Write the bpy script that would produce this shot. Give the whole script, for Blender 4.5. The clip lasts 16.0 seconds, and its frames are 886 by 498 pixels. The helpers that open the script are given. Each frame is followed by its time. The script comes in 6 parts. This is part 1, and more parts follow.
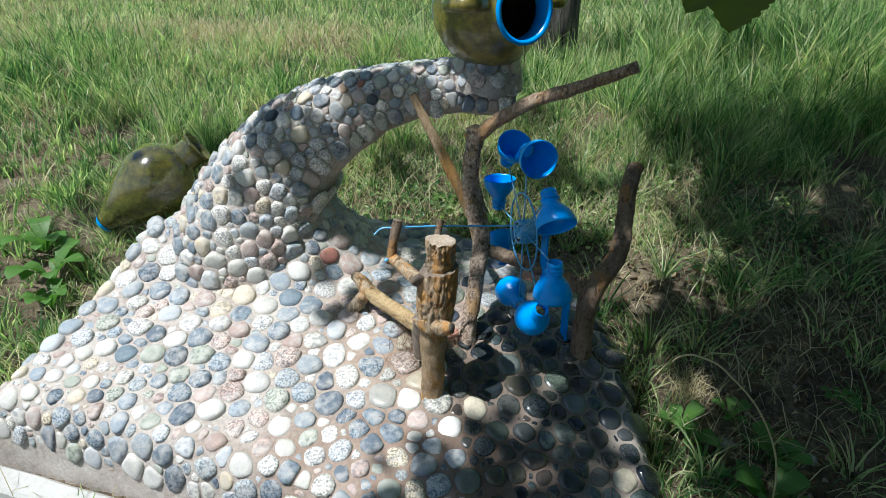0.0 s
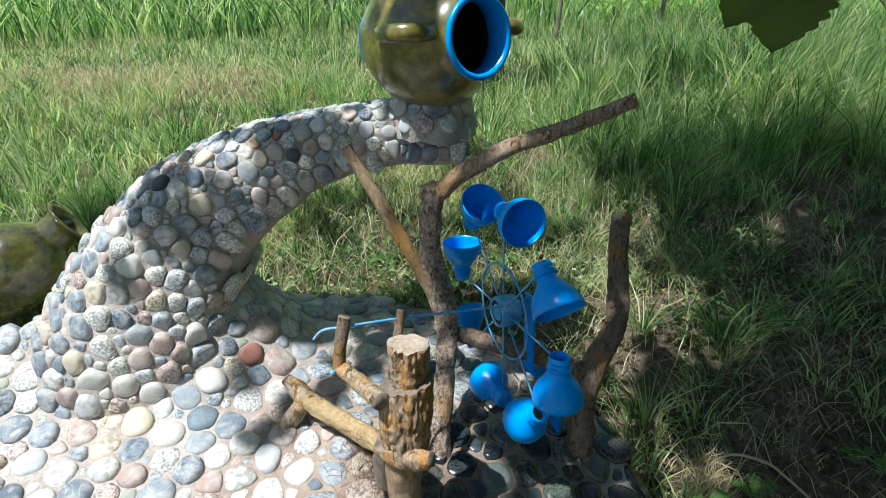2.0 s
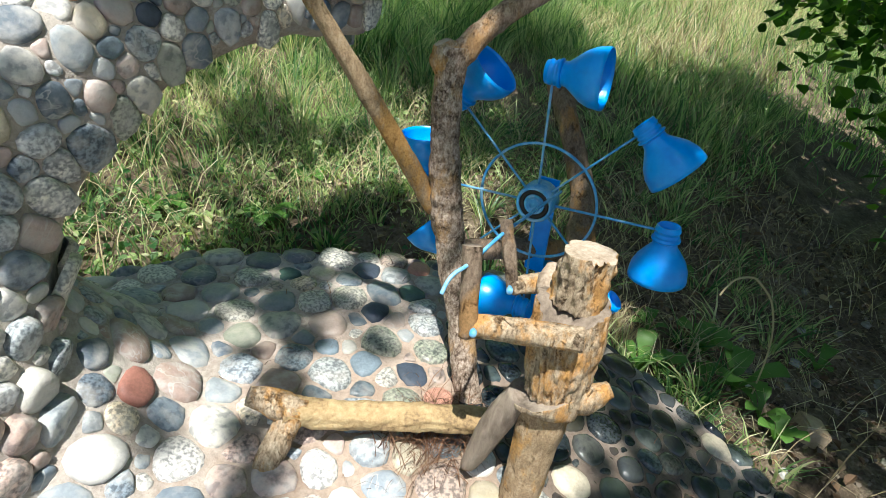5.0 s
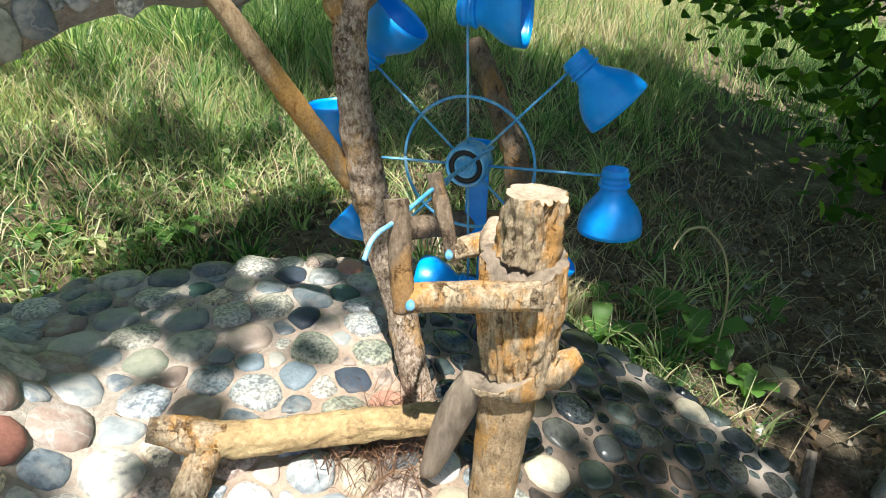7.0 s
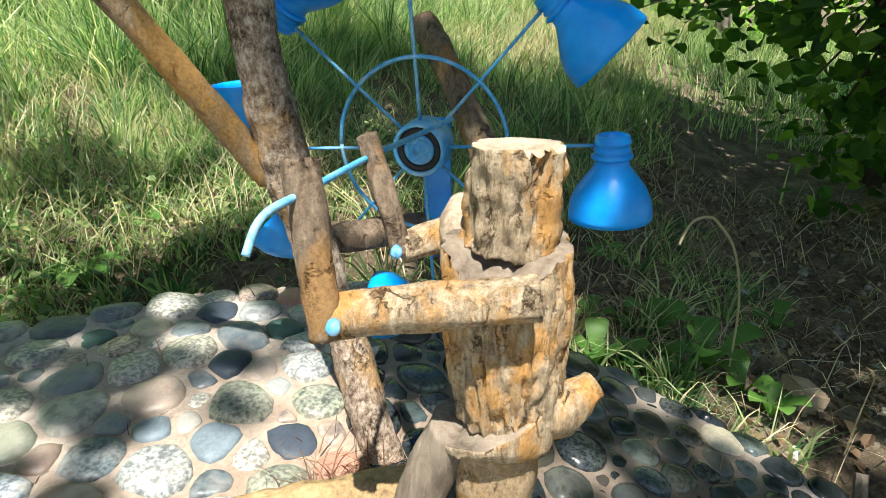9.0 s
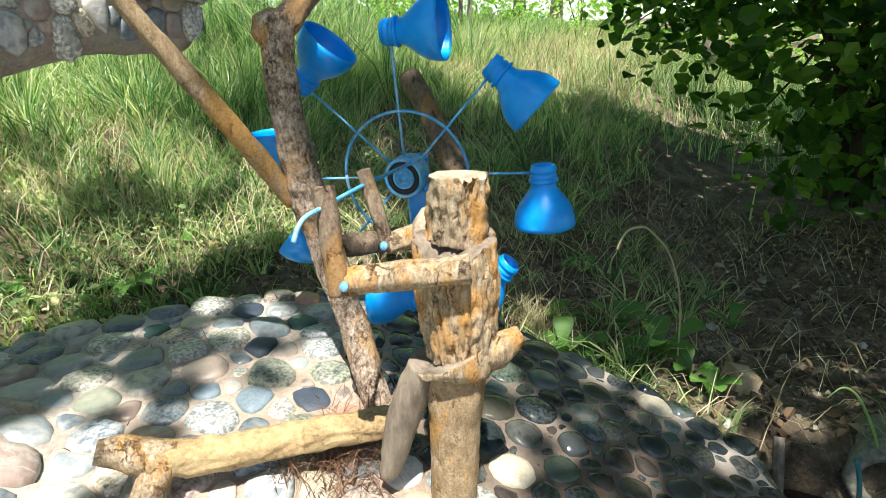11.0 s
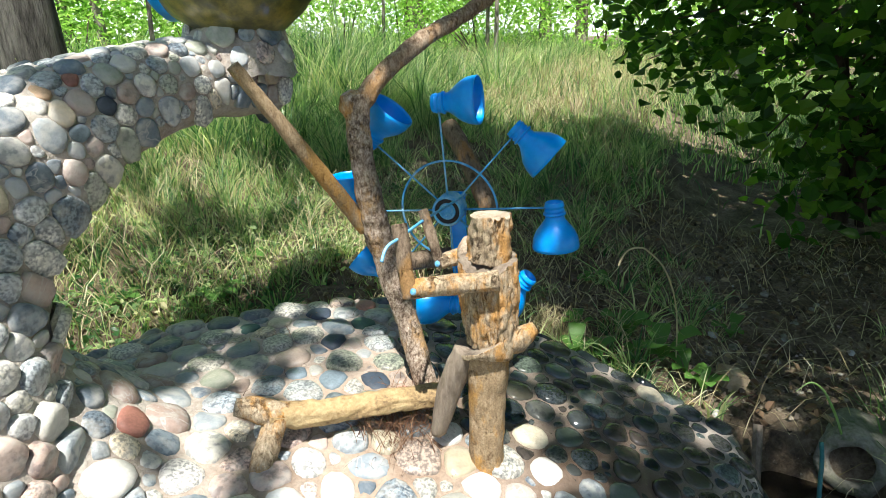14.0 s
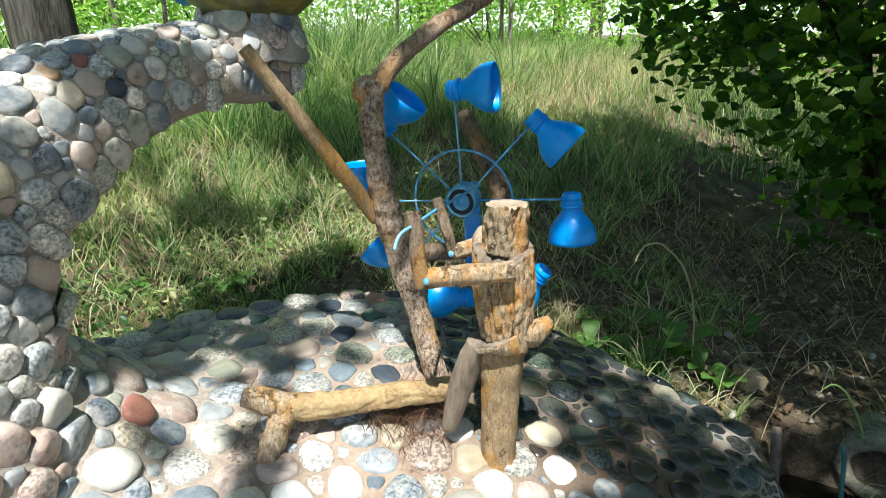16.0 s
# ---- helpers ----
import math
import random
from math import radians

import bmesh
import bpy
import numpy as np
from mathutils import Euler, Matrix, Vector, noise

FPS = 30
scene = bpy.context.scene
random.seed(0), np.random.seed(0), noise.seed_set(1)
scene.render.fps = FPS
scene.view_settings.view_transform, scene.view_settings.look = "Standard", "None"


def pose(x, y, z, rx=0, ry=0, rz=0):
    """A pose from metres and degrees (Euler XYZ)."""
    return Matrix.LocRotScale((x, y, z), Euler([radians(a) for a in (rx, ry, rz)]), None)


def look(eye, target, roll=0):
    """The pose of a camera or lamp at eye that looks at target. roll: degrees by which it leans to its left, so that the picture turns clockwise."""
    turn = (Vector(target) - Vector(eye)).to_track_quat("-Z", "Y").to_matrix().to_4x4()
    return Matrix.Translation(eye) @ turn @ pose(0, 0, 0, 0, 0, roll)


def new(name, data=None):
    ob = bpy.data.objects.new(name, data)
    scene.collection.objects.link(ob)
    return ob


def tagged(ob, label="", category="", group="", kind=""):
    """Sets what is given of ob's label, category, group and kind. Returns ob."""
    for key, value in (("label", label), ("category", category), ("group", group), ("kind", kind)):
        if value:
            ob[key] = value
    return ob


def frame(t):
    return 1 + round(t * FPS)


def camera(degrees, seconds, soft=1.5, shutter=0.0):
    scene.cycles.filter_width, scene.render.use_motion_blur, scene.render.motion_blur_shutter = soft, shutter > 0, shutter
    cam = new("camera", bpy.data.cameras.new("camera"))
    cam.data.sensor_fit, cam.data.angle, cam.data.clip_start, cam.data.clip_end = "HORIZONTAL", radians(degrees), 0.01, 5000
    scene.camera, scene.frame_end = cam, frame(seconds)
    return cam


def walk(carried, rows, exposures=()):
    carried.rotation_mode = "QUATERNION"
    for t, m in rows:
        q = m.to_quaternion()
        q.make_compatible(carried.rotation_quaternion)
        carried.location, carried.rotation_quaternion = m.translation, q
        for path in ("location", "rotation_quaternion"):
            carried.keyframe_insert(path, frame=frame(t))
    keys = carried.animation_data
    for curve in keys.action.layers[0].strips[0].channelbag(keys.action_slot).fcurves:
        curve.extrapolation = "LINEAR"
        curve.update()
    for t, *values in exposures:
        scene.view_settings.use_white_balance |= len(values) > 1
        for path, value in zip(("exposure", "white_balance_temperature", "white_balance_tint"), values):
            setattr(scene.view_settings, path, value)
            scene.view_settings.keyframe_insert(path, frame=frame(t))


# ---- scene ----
EXPOSURES = ((0.0, 0.45, 5750, 8), (3.5, 0.82, 5900, 8), (5.0, 0.95, 6150, 8), (7.5, 1.17, 6450, 8), (9.0, 1.26, 6500, 8), (11.5, 1.29, 6400, 8), (13.0, 1.19, 6350, 8), (16.0, 0.92, 6250, 7))
cam = camera(75.0, 16.0, soft=0.8)
ROWS = [
    (0.0, 0.0013, 0.0032, 0.8968, 62.90, -0.31, -0.22),
    (0.5, 0.0028, 0.0196, 0.8919, 63.01, -0.20, -1.02),
    (1.0, 0.0025, 0.0882, 0.8797, 64.62, 0.71, -4.30),
    (1.5, -0.0132, 0.1787, 0.8601, 66.18, 0.77, -7.42),
    (2.0, -0.0460, 0.2567, 0.8630, 66.28, 0.77, -9.40),
    (2.5, -0.0916, 0.3280, 0.8522, 65.26, 0.22, -12.68),
    (3.0, -0.1089, 0.4115, 0.8044, 63.56, -1.10, -17.78),
    (3.5, -0.2025, 0.4721, 0.7504, 62.04, -2.23, -24.88),
    (4.0, -0.2971, 0.5786, 0.7385, 60.76, -3.52, -33.17),
    (4.5, -0.3323, 0.6693, 0.7192, 60.19, -4.71, -42.36),
    (5.0, -0.4223, 0.6841, 0.7159, 60.65, -5.41, -51.00),
    (5.2, -0.4478, 0.6759, 0.7392, 60.32, -5.57, -53.52),
    (7.3, -0.3265, 0.7183, 0.5956, 63.51, -0.96, -60.64),
    (7.5, -0.2938, 0.7414, 0.5660, 63.97, -0.39, -61.63),
    (8.0, -0.2498, 0.7607, 0.5448, 64.80, 0.53, -63.27),
    (8.5, -0.2458, 0.7525, 0.5467, 65.40, 0.73, -63.50),
    (9.0, -0.2590, 0.7470, 0.5520, 66.31, 1.05, -63.73),
    (9.2, -0.2711, 0.7456, 0.5529, 66.82, 1.29, -64.06),
    (11.3, -0.4010, 0.6449, 0.5969, 69.01, 2.22, -63.70),
    (11.5, -0.4097, 0.6412, 0.6006, 69.12, 2.24, -63.57),
    (12.0, -0.4875, 0.5945, 0.6446, 69.59, 2.46, -63.05),
    (12.5, -0.5467, 0.5667, 0.6688, 69.84, 2.57, -62.53),
    (13.0, -0.5533, 0.5733, 0.6691, 70.05, 2.73, -62.12),
    (13.5, -0.5533, 0.5768, 0.6690, 70.22, 2.81, -61.71),
    (14.0, -0.5544, 0.5822, 0.6664, 70.34, 2.91, -61.37),
    (14.5, -0.5543, 0.5846, 0.6649, 70.44, 2.93, -61.03),
    (15.0, -0.5524, 0.5847, 0.6626, 70.42, 2.94, -60.68),
    (15.5, -0.5470, 0.5888, 0.6561, 70.38, 2.77, -60.36),
    (16.0, -0.5440, 0.5940, 0.6511, 70.22, 2.46, -60.16),
]
walk(cam, [(t, pose(x, y, z, rx, ry, rz)) for t, x, y, z, rx, ry, rz in ROWS], EXPOSURES)
# ---- light ----
world = bpy.data.worlds.new("sky_world")
scene.world = world
world.use_nodes = True
wn = world.node_tree.nodes
sky = wn.new("ShaderNodeTexSky")
sky.sky_type, sky.sun_disc = "NISHITA", False
SUN_FROM = Vector((-0.36, -0.20, 0.91)).normalized()
sky.sun_elevation = math.asin(SUN_FROM.z)
sky.sun_rotation = math.atan2(SUN_FROM.x, SUN_FROM.y)
world.node_tree.links.new(sky.outputs[0], wn["Background"].inputs[0])
wn["Background"].inputs[1].default_value = 0.068
sun_data = bpy.data.lights.new("sun", "SUN")
sun_data.energy, sun_data.angle, sun_data.color = 4.6, radians(0.6), (1.0, 0.95, 0.86)
sun = new("sun", sun_data)
sun.matrix_world = look(SUN_FROM * 20, (0, 0, 0))
rng = np.random.default_rng(7)


# ---- materials ----
def material(name, rough=0.8, metal=0.0, spec=0.5):
    m = bpy.data.materials.new(name)
    m.use_nodes = True
    b = m.node_tree.nodes["Principled BSDF"]
    b.inputs["Roughness"].default_value, b.inputs["Metallic"].default_value = rough, metal
    b.inputs["Specular IOR Level"].default_value = spec
    return m, m.node_tree.nodes, m.node_tree.links, b


def ramp(nodes, stops, interp="LINEAR"):
    r = nodes.new("ShaderNodeValToRGB")
    r.color_ramp.interpolation = interp
    while len(r.color_ramp.elements) < len(stops):
        r.color_ramp.elements.new(0.5)
    for e, (p, c) in zip(r.color_ramp.elements, stops):
        e.position, e.color = p, (*c, 1)
    return r


def noise_node(nodes, links, scale, detail=5.0, rough=0.6, stretch=None, kind="Object"):
    tc = nodes.new("ShaderNodeTexCoord")
    n = nodes.new("ShaderNodeTexNoise")
    n.inputs["Scale"].default_value, n.inputs["Detail"].default_value, n.inputs["Roughness"].default_value = scale, detail, rough
    if stretch:
        mp = nodes.new("ShaderNodeMapping")
        mp.inputs["Scale"].default_value = stretch
        links.new(tc.outputs[kind], mp.inputs[0])
        links.new(mp.outputs[0], n.inputs[0])
    else:
        links.new(tc.outputs[kind], n.inputs[0])
    return n


def bump(nodes, links, b, height, strength=0.4, dist=0.003):
    n = nodes.new("ShaderNodeBump")
    n.inputs["Strength"].default_value, n.inputs["Distance"].default_value = strength, dist
    links.new(height, n.inputs["Height"])
    links.new(n.outputs[0], b.inputs["Normal"])


def mix(nodes, links, fac, a, b_, mode="MIX"):
    m = nodes.new("ShaderNodeMix")
    m.data_type, m.blend_type = "RGBA", mode
    for sock, v in ((m.inputs[0], fac), (m.inputs[6], a), (m.inputs[7], b_)):
        if hasattr(v, "is_linked"):
            links.new(v, sock)
        elif isinstance(v, tuple):
            sock.default_value = (*v, 1)
        else:
            sock.default_value = v
    return m.outputs[2]


def two_scale(name, stops, big, small, rough=0.85, bump_s=0.5, bump_d=0.003, spec=0.4, stretch=None):
    m, n, l, b = material(name, rough, 0, spec)
    n1, n2 = noise_node(n, l, big, 3, 0.6, stretch), noise_node(n, l, small, 6, 0.7, stretch)
    mx = n.new("ShaderNodeMath")
    mx.operation = "MULTIPLY_ADD"
    mx.inputs[1].default_value = 0.5
    half = n.new("ShaderNodeMath")
    half.operation = "MULTIPLY"
    half.inputs[1].default_value = 0.5
    l.new(n2.outputs[0], half.inputs[0])
    l.new(n1.outputs[0], mx.inputs[0])
    l.new(half.outputs[0], mx.inputs[2])
    r = ramp(n, stops)
    l.new(mx.outputs[0], r.inputs[0])
    l.new(r.outputs[0], b.inputs["Base Color"])
    bump(n, l, b, n2.outputs[0], bump_s, bump_d)
    return m


def stone_material(name, wet, per_island):
    """River pebbles: each takes a colour of its own, with veins and speckle."""
    m, n, l, b = material(name, 0.62, 0, 0.4)
    if per_island:
        rand = n.new("ShaderNodeNewGeometry").outputs["Random Per Island"]
    else:
        rand = n.new("ShaderNodeObjectInfo").outputs["Random"]
    pal = ramp(n, [(0.0, (0.29, 0.32, 0.34)), (0.11, (0.53, 0.51, 0.46)), (0.21, (0.175, 0.215, 0.255)), (0.31, (0.55, 0.53, 0.50)),
                   (0.40, (0.34, 0.36, 0.30)), (0.49, (0.46, 0.36, 0.32)), (0.57, (0.27, 0.31, 0.35)), (0.66, (0.62, 0.60, 0.56)),
                   (0.75, (0.12, 0.15, 0.185)), (0.81, (0.45, 0.47, 0.49)), (0.89, (0.36, 0.27, 0.235)), (0.95, (0.56, 0.48, 0.36))], "CONSTANT")
    l.new(rand, pal.inputs[0])
    tc = n.new("ShaderNodeTexCoord")
    add = n.new("ShaderNodeVectorMath")
    add.operation = "MULTIPLY_ADD"
    comb = n.new("ShaderNodeCombineXYZ")
    for s in comb.inputs:
        l.new(rand, s)
    add.inputs[1].default_value = (37.0, 91.0, 53.0)
    l.new(comb.outputs[0], add.inputs[0])
    geo = n.new("ShaderNodeNewGeometry")
    l.new(geo.outputs["Position"], add.inputs[2])
    grain, cloud = n.new("ShaderNodeTexNoise"), n.new("ShaderNodeTexNoise")
    grain.inputs["Scale"].default_value, grain.inputs["Detail"].default_value = 260.0, 4.0
    cloud.inputs["Scale"].default_value, cloud.inputs["Detail"].default_value, cloud.inputs["Distortion"].default_value = 34.0, 4.0, 0.8
    for t in (grain, cloud):
        l.new(add.outputs[0], t.inputs[0])
    sp = ramp(n, [(0.40, (0.50, 0.51, 0.53)), (0.5, (1, 1, 1)), (0.60, (1.42, 1.41, 1.38))])
    l.new(grain.outputs[0], sp.inputs[0])
    cl = ramp(n, [(0.3, (0.84, 0.85, 0.87)), (0.5, (1, 1, 1)), (0.7, (1.1, 1.08, 1.05))])
    l.new(cloud.outputs[0], cl.inputs[0])
    specked = mix(n, l, 1.0, pal.outputs[0], sp.outputs[0], "MULTIPLY")
    vein = n.new("ShaderNodeTexNoise")
    vein.inputs["Scale"].default_value, vein.inputs["Detail"].default_value, vein.inputs["Distortion"].default_value = 15.0, 3.0, 2.2
    l.new(add.outputs[0], vein.inputs[0])
    vr = ramp(n, [(0.478, (0, 0, 0)), (0.497, (0.5, 0.5, 0.5)), (0.505, (0.5, 0.5, 0.5)), (0.52, (0, 0, 0))])
    l.new(vein.outputs[0], vr.inputs[0])
    def some(k, share):
        a, b_ = n.new("ShaderNodeMath"), n.new("ShaderNodeMath")
        a.operation, b_.operation = "MULTIPLY", "FRACT"
        a.inputs[1].default_value = k
        l.new(rand, a.inputs[0])
        l.new(a.outputs[0], b_.inputs[0])
        c = ramp(n, [(0.0, (1, 1, 1)), (share, (0.12, 0.12, 0.12))], "CONSTANT")
        l.new(b_.outputs[0], c.inputs[0])
        return c.outputs[0]
    col = mix(n, l, some(67.0, 0.36), pal.outputs[0], specked)
    col = mix(n, l, 1.0, col, cl.outputs[0], "MULTIPLY")
    vf = n.new("ShaderNodeMath")
    vf.operation = "MULTIPLY"
    l.new(vr.outputs[0], vf.inputs[0])
    l.new(some(23.0, 0.30), vf.inputs[1])
    col = mix(n, l, vf.outputs[0], col, (0.58, 0.56, 0.53))
    blotch = n.new("ShaderNodeTexNoise")
    blotch.inputs["Scale"].default_value, blotch.inputs["Detail"].default_value = 110.0, 3.0
    l.new(add.outputs[0], blotch.inputs[0])
    br = ramp(n, [(0.40, (0.62, 0.64, 0.67)), (0.50, (1, 1, 1)), (0.62, (1.14, 1.13, 1.10))])
    l.new(blotch.outputs[0], br.inputs[0])
    col = mix(n, l, some(41.0, 0.38), col, mix(n, l, 1.0, col, br.outputs[0], "MULTIPLY"))
    dust = n.new("ShaderNodeTexNoise")
    dust.inputs["Scale"].default_value, dust.inputs["Detail"].default_value = 60.0, 8.0
    l.new(geo.outputs["Position"], dust.inputs[0])
    dr = ramp(n, [(0.44, (0, 0, 0)), (0.70, (0.7, 0.7, 0.7))])
    l.new(dust.outputs[0], dr.inputs[0])
    if not wet:
        col = mix(n, l, dr.outputs[0], col, (0.53, 0.505, 0.47))
    elif wet == "damp":
        col = mix(n, l, 1.0, col, (0.66, 0.67, 0.64), "MULTIPLY")
        half = n.new("ShaderNodeMath")
        half.operation = "MULTIPLY"
        half.inputs[1].default_value = 0.5
        l.new(dr.outputs[0], half.inputs[0])
        col = mix(n, l, half.outputs[0], col, (0.45, 0.40, 0.35))
        b.inputs["Roughness"].default_value = 0.36
    else:
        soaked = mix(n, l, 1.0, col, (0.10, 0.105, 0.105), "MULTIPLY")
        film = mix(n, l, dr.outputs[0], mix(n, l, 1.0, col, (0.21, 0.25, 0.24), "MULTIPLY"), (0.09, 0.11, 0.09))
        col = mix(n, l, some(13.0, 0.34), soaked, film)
        b.inputs["Roughness"].default_value = 0.12
        b.inputs["Specular IOR Level"].default_value = 0.6
    l.new(col, b.inputs["Base Color"])
    bump(n, l, b, grain.outputs[0], 0.55, 0.0012)
    return m


def leaf_material(name, stops, rough=0.5, trans=0.35, drift=0.0):
    m, n, l, b = material(name, rough, 0, 0.35)
    r = ramp(n, stops)
    geo = n.new("ShaderNodeNewGeometry")
    if drift:
        big = n.new("ShaderNodeTexNoise")
        big.inputs["Scale"].default_value, big.inputs["Detail"].default_value = 4.5, 4.0
        l.new(geo.outputs["Position"], big.inputs[0])
        a, c = n.new("ShaderNodeMath"), n.new("ShaderNodeMath")
        a.operation, c.operation = "MULTIPLY_ADD", "ADD"
        a.inputs[1].default_value, a.inputs[2].default_value = 1.4 * drift, -0.78 * drift
        l.new(big.outputs[0], a.inputs[0])
        l.new(geo.outputs["Random Per Island"], c.inputs[0])
        l.new(a.outputs[0], c.inputs[1])
        l.new(c.outputs[0], r.inputs[0])
    else:
        l.new(geo.outputs["Random Per Island"], r.inputs[0])
    l.new(r.outputs[0], b.inputs["Base Color"])
    tr = n.new("ShaderNodeBsdfTranslucent")
    bright = mix(n, l, 1.0, r.outputs[0], (1.55, 1.8, 1.05), "MULTIPLY")
    l.new(bright, tr.inputs[0])
    sh = n.new("ShaderNodeMixShader")
    sh.inputs[0].default_value = trans
    l.new(b.outputs[0], sh.inputs[1])
    l.new(tr.outputs[0], sh.inputs[2])
    l.new(sh.outputs[0], n["Material Output"].inputs[0])
    return m


def plain_stone(key, c):
    lo, hi = tuple(0.62 * v for v in c), tuple(min(1.0, 1.35 * v) for v in c)
    return two_scale("pebble_" + key, [(0.32, lo), (0.5, c), (0.68, hi)], 40, 240, 0.55, 0.3, 0.001, 0.4)


def mortar_material():
    """Sandy mortar, dark and shiny where the wheel throws water, with a rusty run below it."""
    m, n, l, b = material("mortar", 0.92, 0, 0.25)
    n1, n2 = noise_node(n, l, 9, 3), noise_node(n, l, 130, 6, 0.7)
    r = ramp(n, [(0.34, (0.26, 0.22, 0.19)), (0.5, (0.46, 0.41, 0.365)), (0.66, (0.61, 0.555, 0.50))])
    l.new(mix(n, l, 0.5, n1.outputs[0], n2.outputs[0]), r.inputs[0])
    geo = n.new("ShaderNodeNewGeometry")

    def blot(cx, cy, rx, ry, soft):
        mp = n.new("ShaderNodeMapping")
        mp.vector_type = "TEXTURE"
        mp.inputs["Location"].default_value, mp.inputs["Scale"].default_value = (cx, cy, 0.15), (rx, ry, 0.35)
        wob = mix(n, l, 0.06, geo.outputs["Position"], noise_node(n, l, 11, 4).outputs["Color"], "ADD")
        l.new(wob, mp.inputs[0])
        ln = n.new("ShaderNodeVectorMath")
        ln.operation = "LENGTH"
        l.new(mp.outputs[0], ln.inputs[0])
        rr = ramp(n, [(1 - soft, (1, 1, 1)), (1.0, (0, 0, 0))])
        l.new(ln.outputs["Value"], rr.inputs[0])
        return rr.outputs[0]
    damp = blot(0.0, 1.0, 0.36, 0.34, 0.7)
    wet, rust = blot(0.20, 0.80, 0.22, 0.30, 0.4), blot(0.0, 0.735, 0.40, 0.12, 0.5)
    half = n.new("ShaderNodeMath")
    half.operation = "MULTIPLY"
    l.new(rust, half.inputs[0])
    half.inputs[1].default_value = 0.5
    stain = ramp(n, [(0.50, (0, 0, 0)), (0.66, (0.4, 0.4, 0.4))])
    l.new(noise_node(n, l, 13, 7, 0.7).outputs[0], stain.inputs[0])
    col = mix(n, l, stain.outputs[0], r.outputs[0], (0.33, 0.225, 0.165))
    col = mix(n, l, half.outputs[0], col, (0.20, 0.105, 0.055))
    col = mix(n, l, damp, col, mix(n, l, 1.0, col, (0.74, 0.64, 0.56), "MULTIPLY"))
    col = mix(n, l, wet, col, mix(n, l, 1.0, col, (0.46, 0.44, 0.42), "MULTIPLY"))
    l.new(col, b.inputs["Base Color"])
    rg = ramp(n, [(0.0, (0.92, 0.92, 0.92)), (1.0, (0.3, 0.3, 0.3))])
    l.new(wet, rg.inputs[0])
    l.new(rg.outputs[0], b.inputs["Roughness"])
    bump(n, l, b, n2.outputs[0], 0.8, 0.004)
    return m


MORTAR = mortar_material()
PAINT_WHITE = two_scale("flaking_white_paint", [(0.3, (0.10, 0.42, 0.60)), (0.48, (0.62, 0.68, 0.70)), (0.7, (0.74, 0.75, 0.74))], 25, 140, 0.7, 0.3, 0.001)
BRICK = two_scale("tan_brick", [(0.3, (0.26, 0.19, 0.12)), (0.5, (0.42, 0.32, 0.21)), (0.7, (0.52, 0.42, 0.30))], 20, 150, 0.9, 0.6, 0.002, 0.2)
MOSSY = two_scale("mossy_concrete", [(0.34, (0.07, 0.10, 0.04)), (0.48, (0.22, 0.21, 0.17)), (0.66, (0.40, 0.38, 0.34))], 14, 90, 0.92, 0.8, 0.004, 0.2)
LITTER = leaf_material("brown_needles", [(0.0, (0.06, 0.03, 0.02)), (0.6, (0.14, 0.07, 0.04)), (1.0, (0.25, 0.15, 0.09))], 0.7, 0.1)
CRUMB = leaf_material("soil_crumb", [(0.0, (0.04, 0.03, 0.022)), (0.6, (0.15, 0.115, 0.08)), (1.0, (0.34, 0.29, 0.23))], 0.95, 0.0)
DEAD_LEAF = leaf_material("dead_leaf", [(0.0, (0.07, 0.04, 0.025)), (0.6, (0.20, 0.13, 0.075)), (1.0, (0.42, 0.33, 0.21))], 0.8, 0.15)
WATER, wnod, wlnk, wb = material("clear_water", 0.02, 0, 0.5)
wb.inputs["Transmission Weight"].default_value, wb.inputs["IOR"].default_value = 1.0, 1.33
SOIL = two_scale("soil", [(0.36, (0.055, 0.042, 0.032)), (0.5, (0.160, 0.122, 0.082)), (0.64, (0.32, 0.262, 0.185))], 9, 95, 0.95, 1.0, 0.014, 0.2)
STONE = stone_material("pebble_stone", False, False)
STONE_FAR = stone_material("pebble_stone_small", False, True)
STONE_DAMP = stone_material("damp_pebble", "damp", False)
STONE_DAMP_FAR = stone_material("damp_pebble_small", "damp", True)
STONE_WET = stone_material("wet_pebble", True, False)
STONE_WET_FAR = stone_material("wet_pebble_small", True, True)
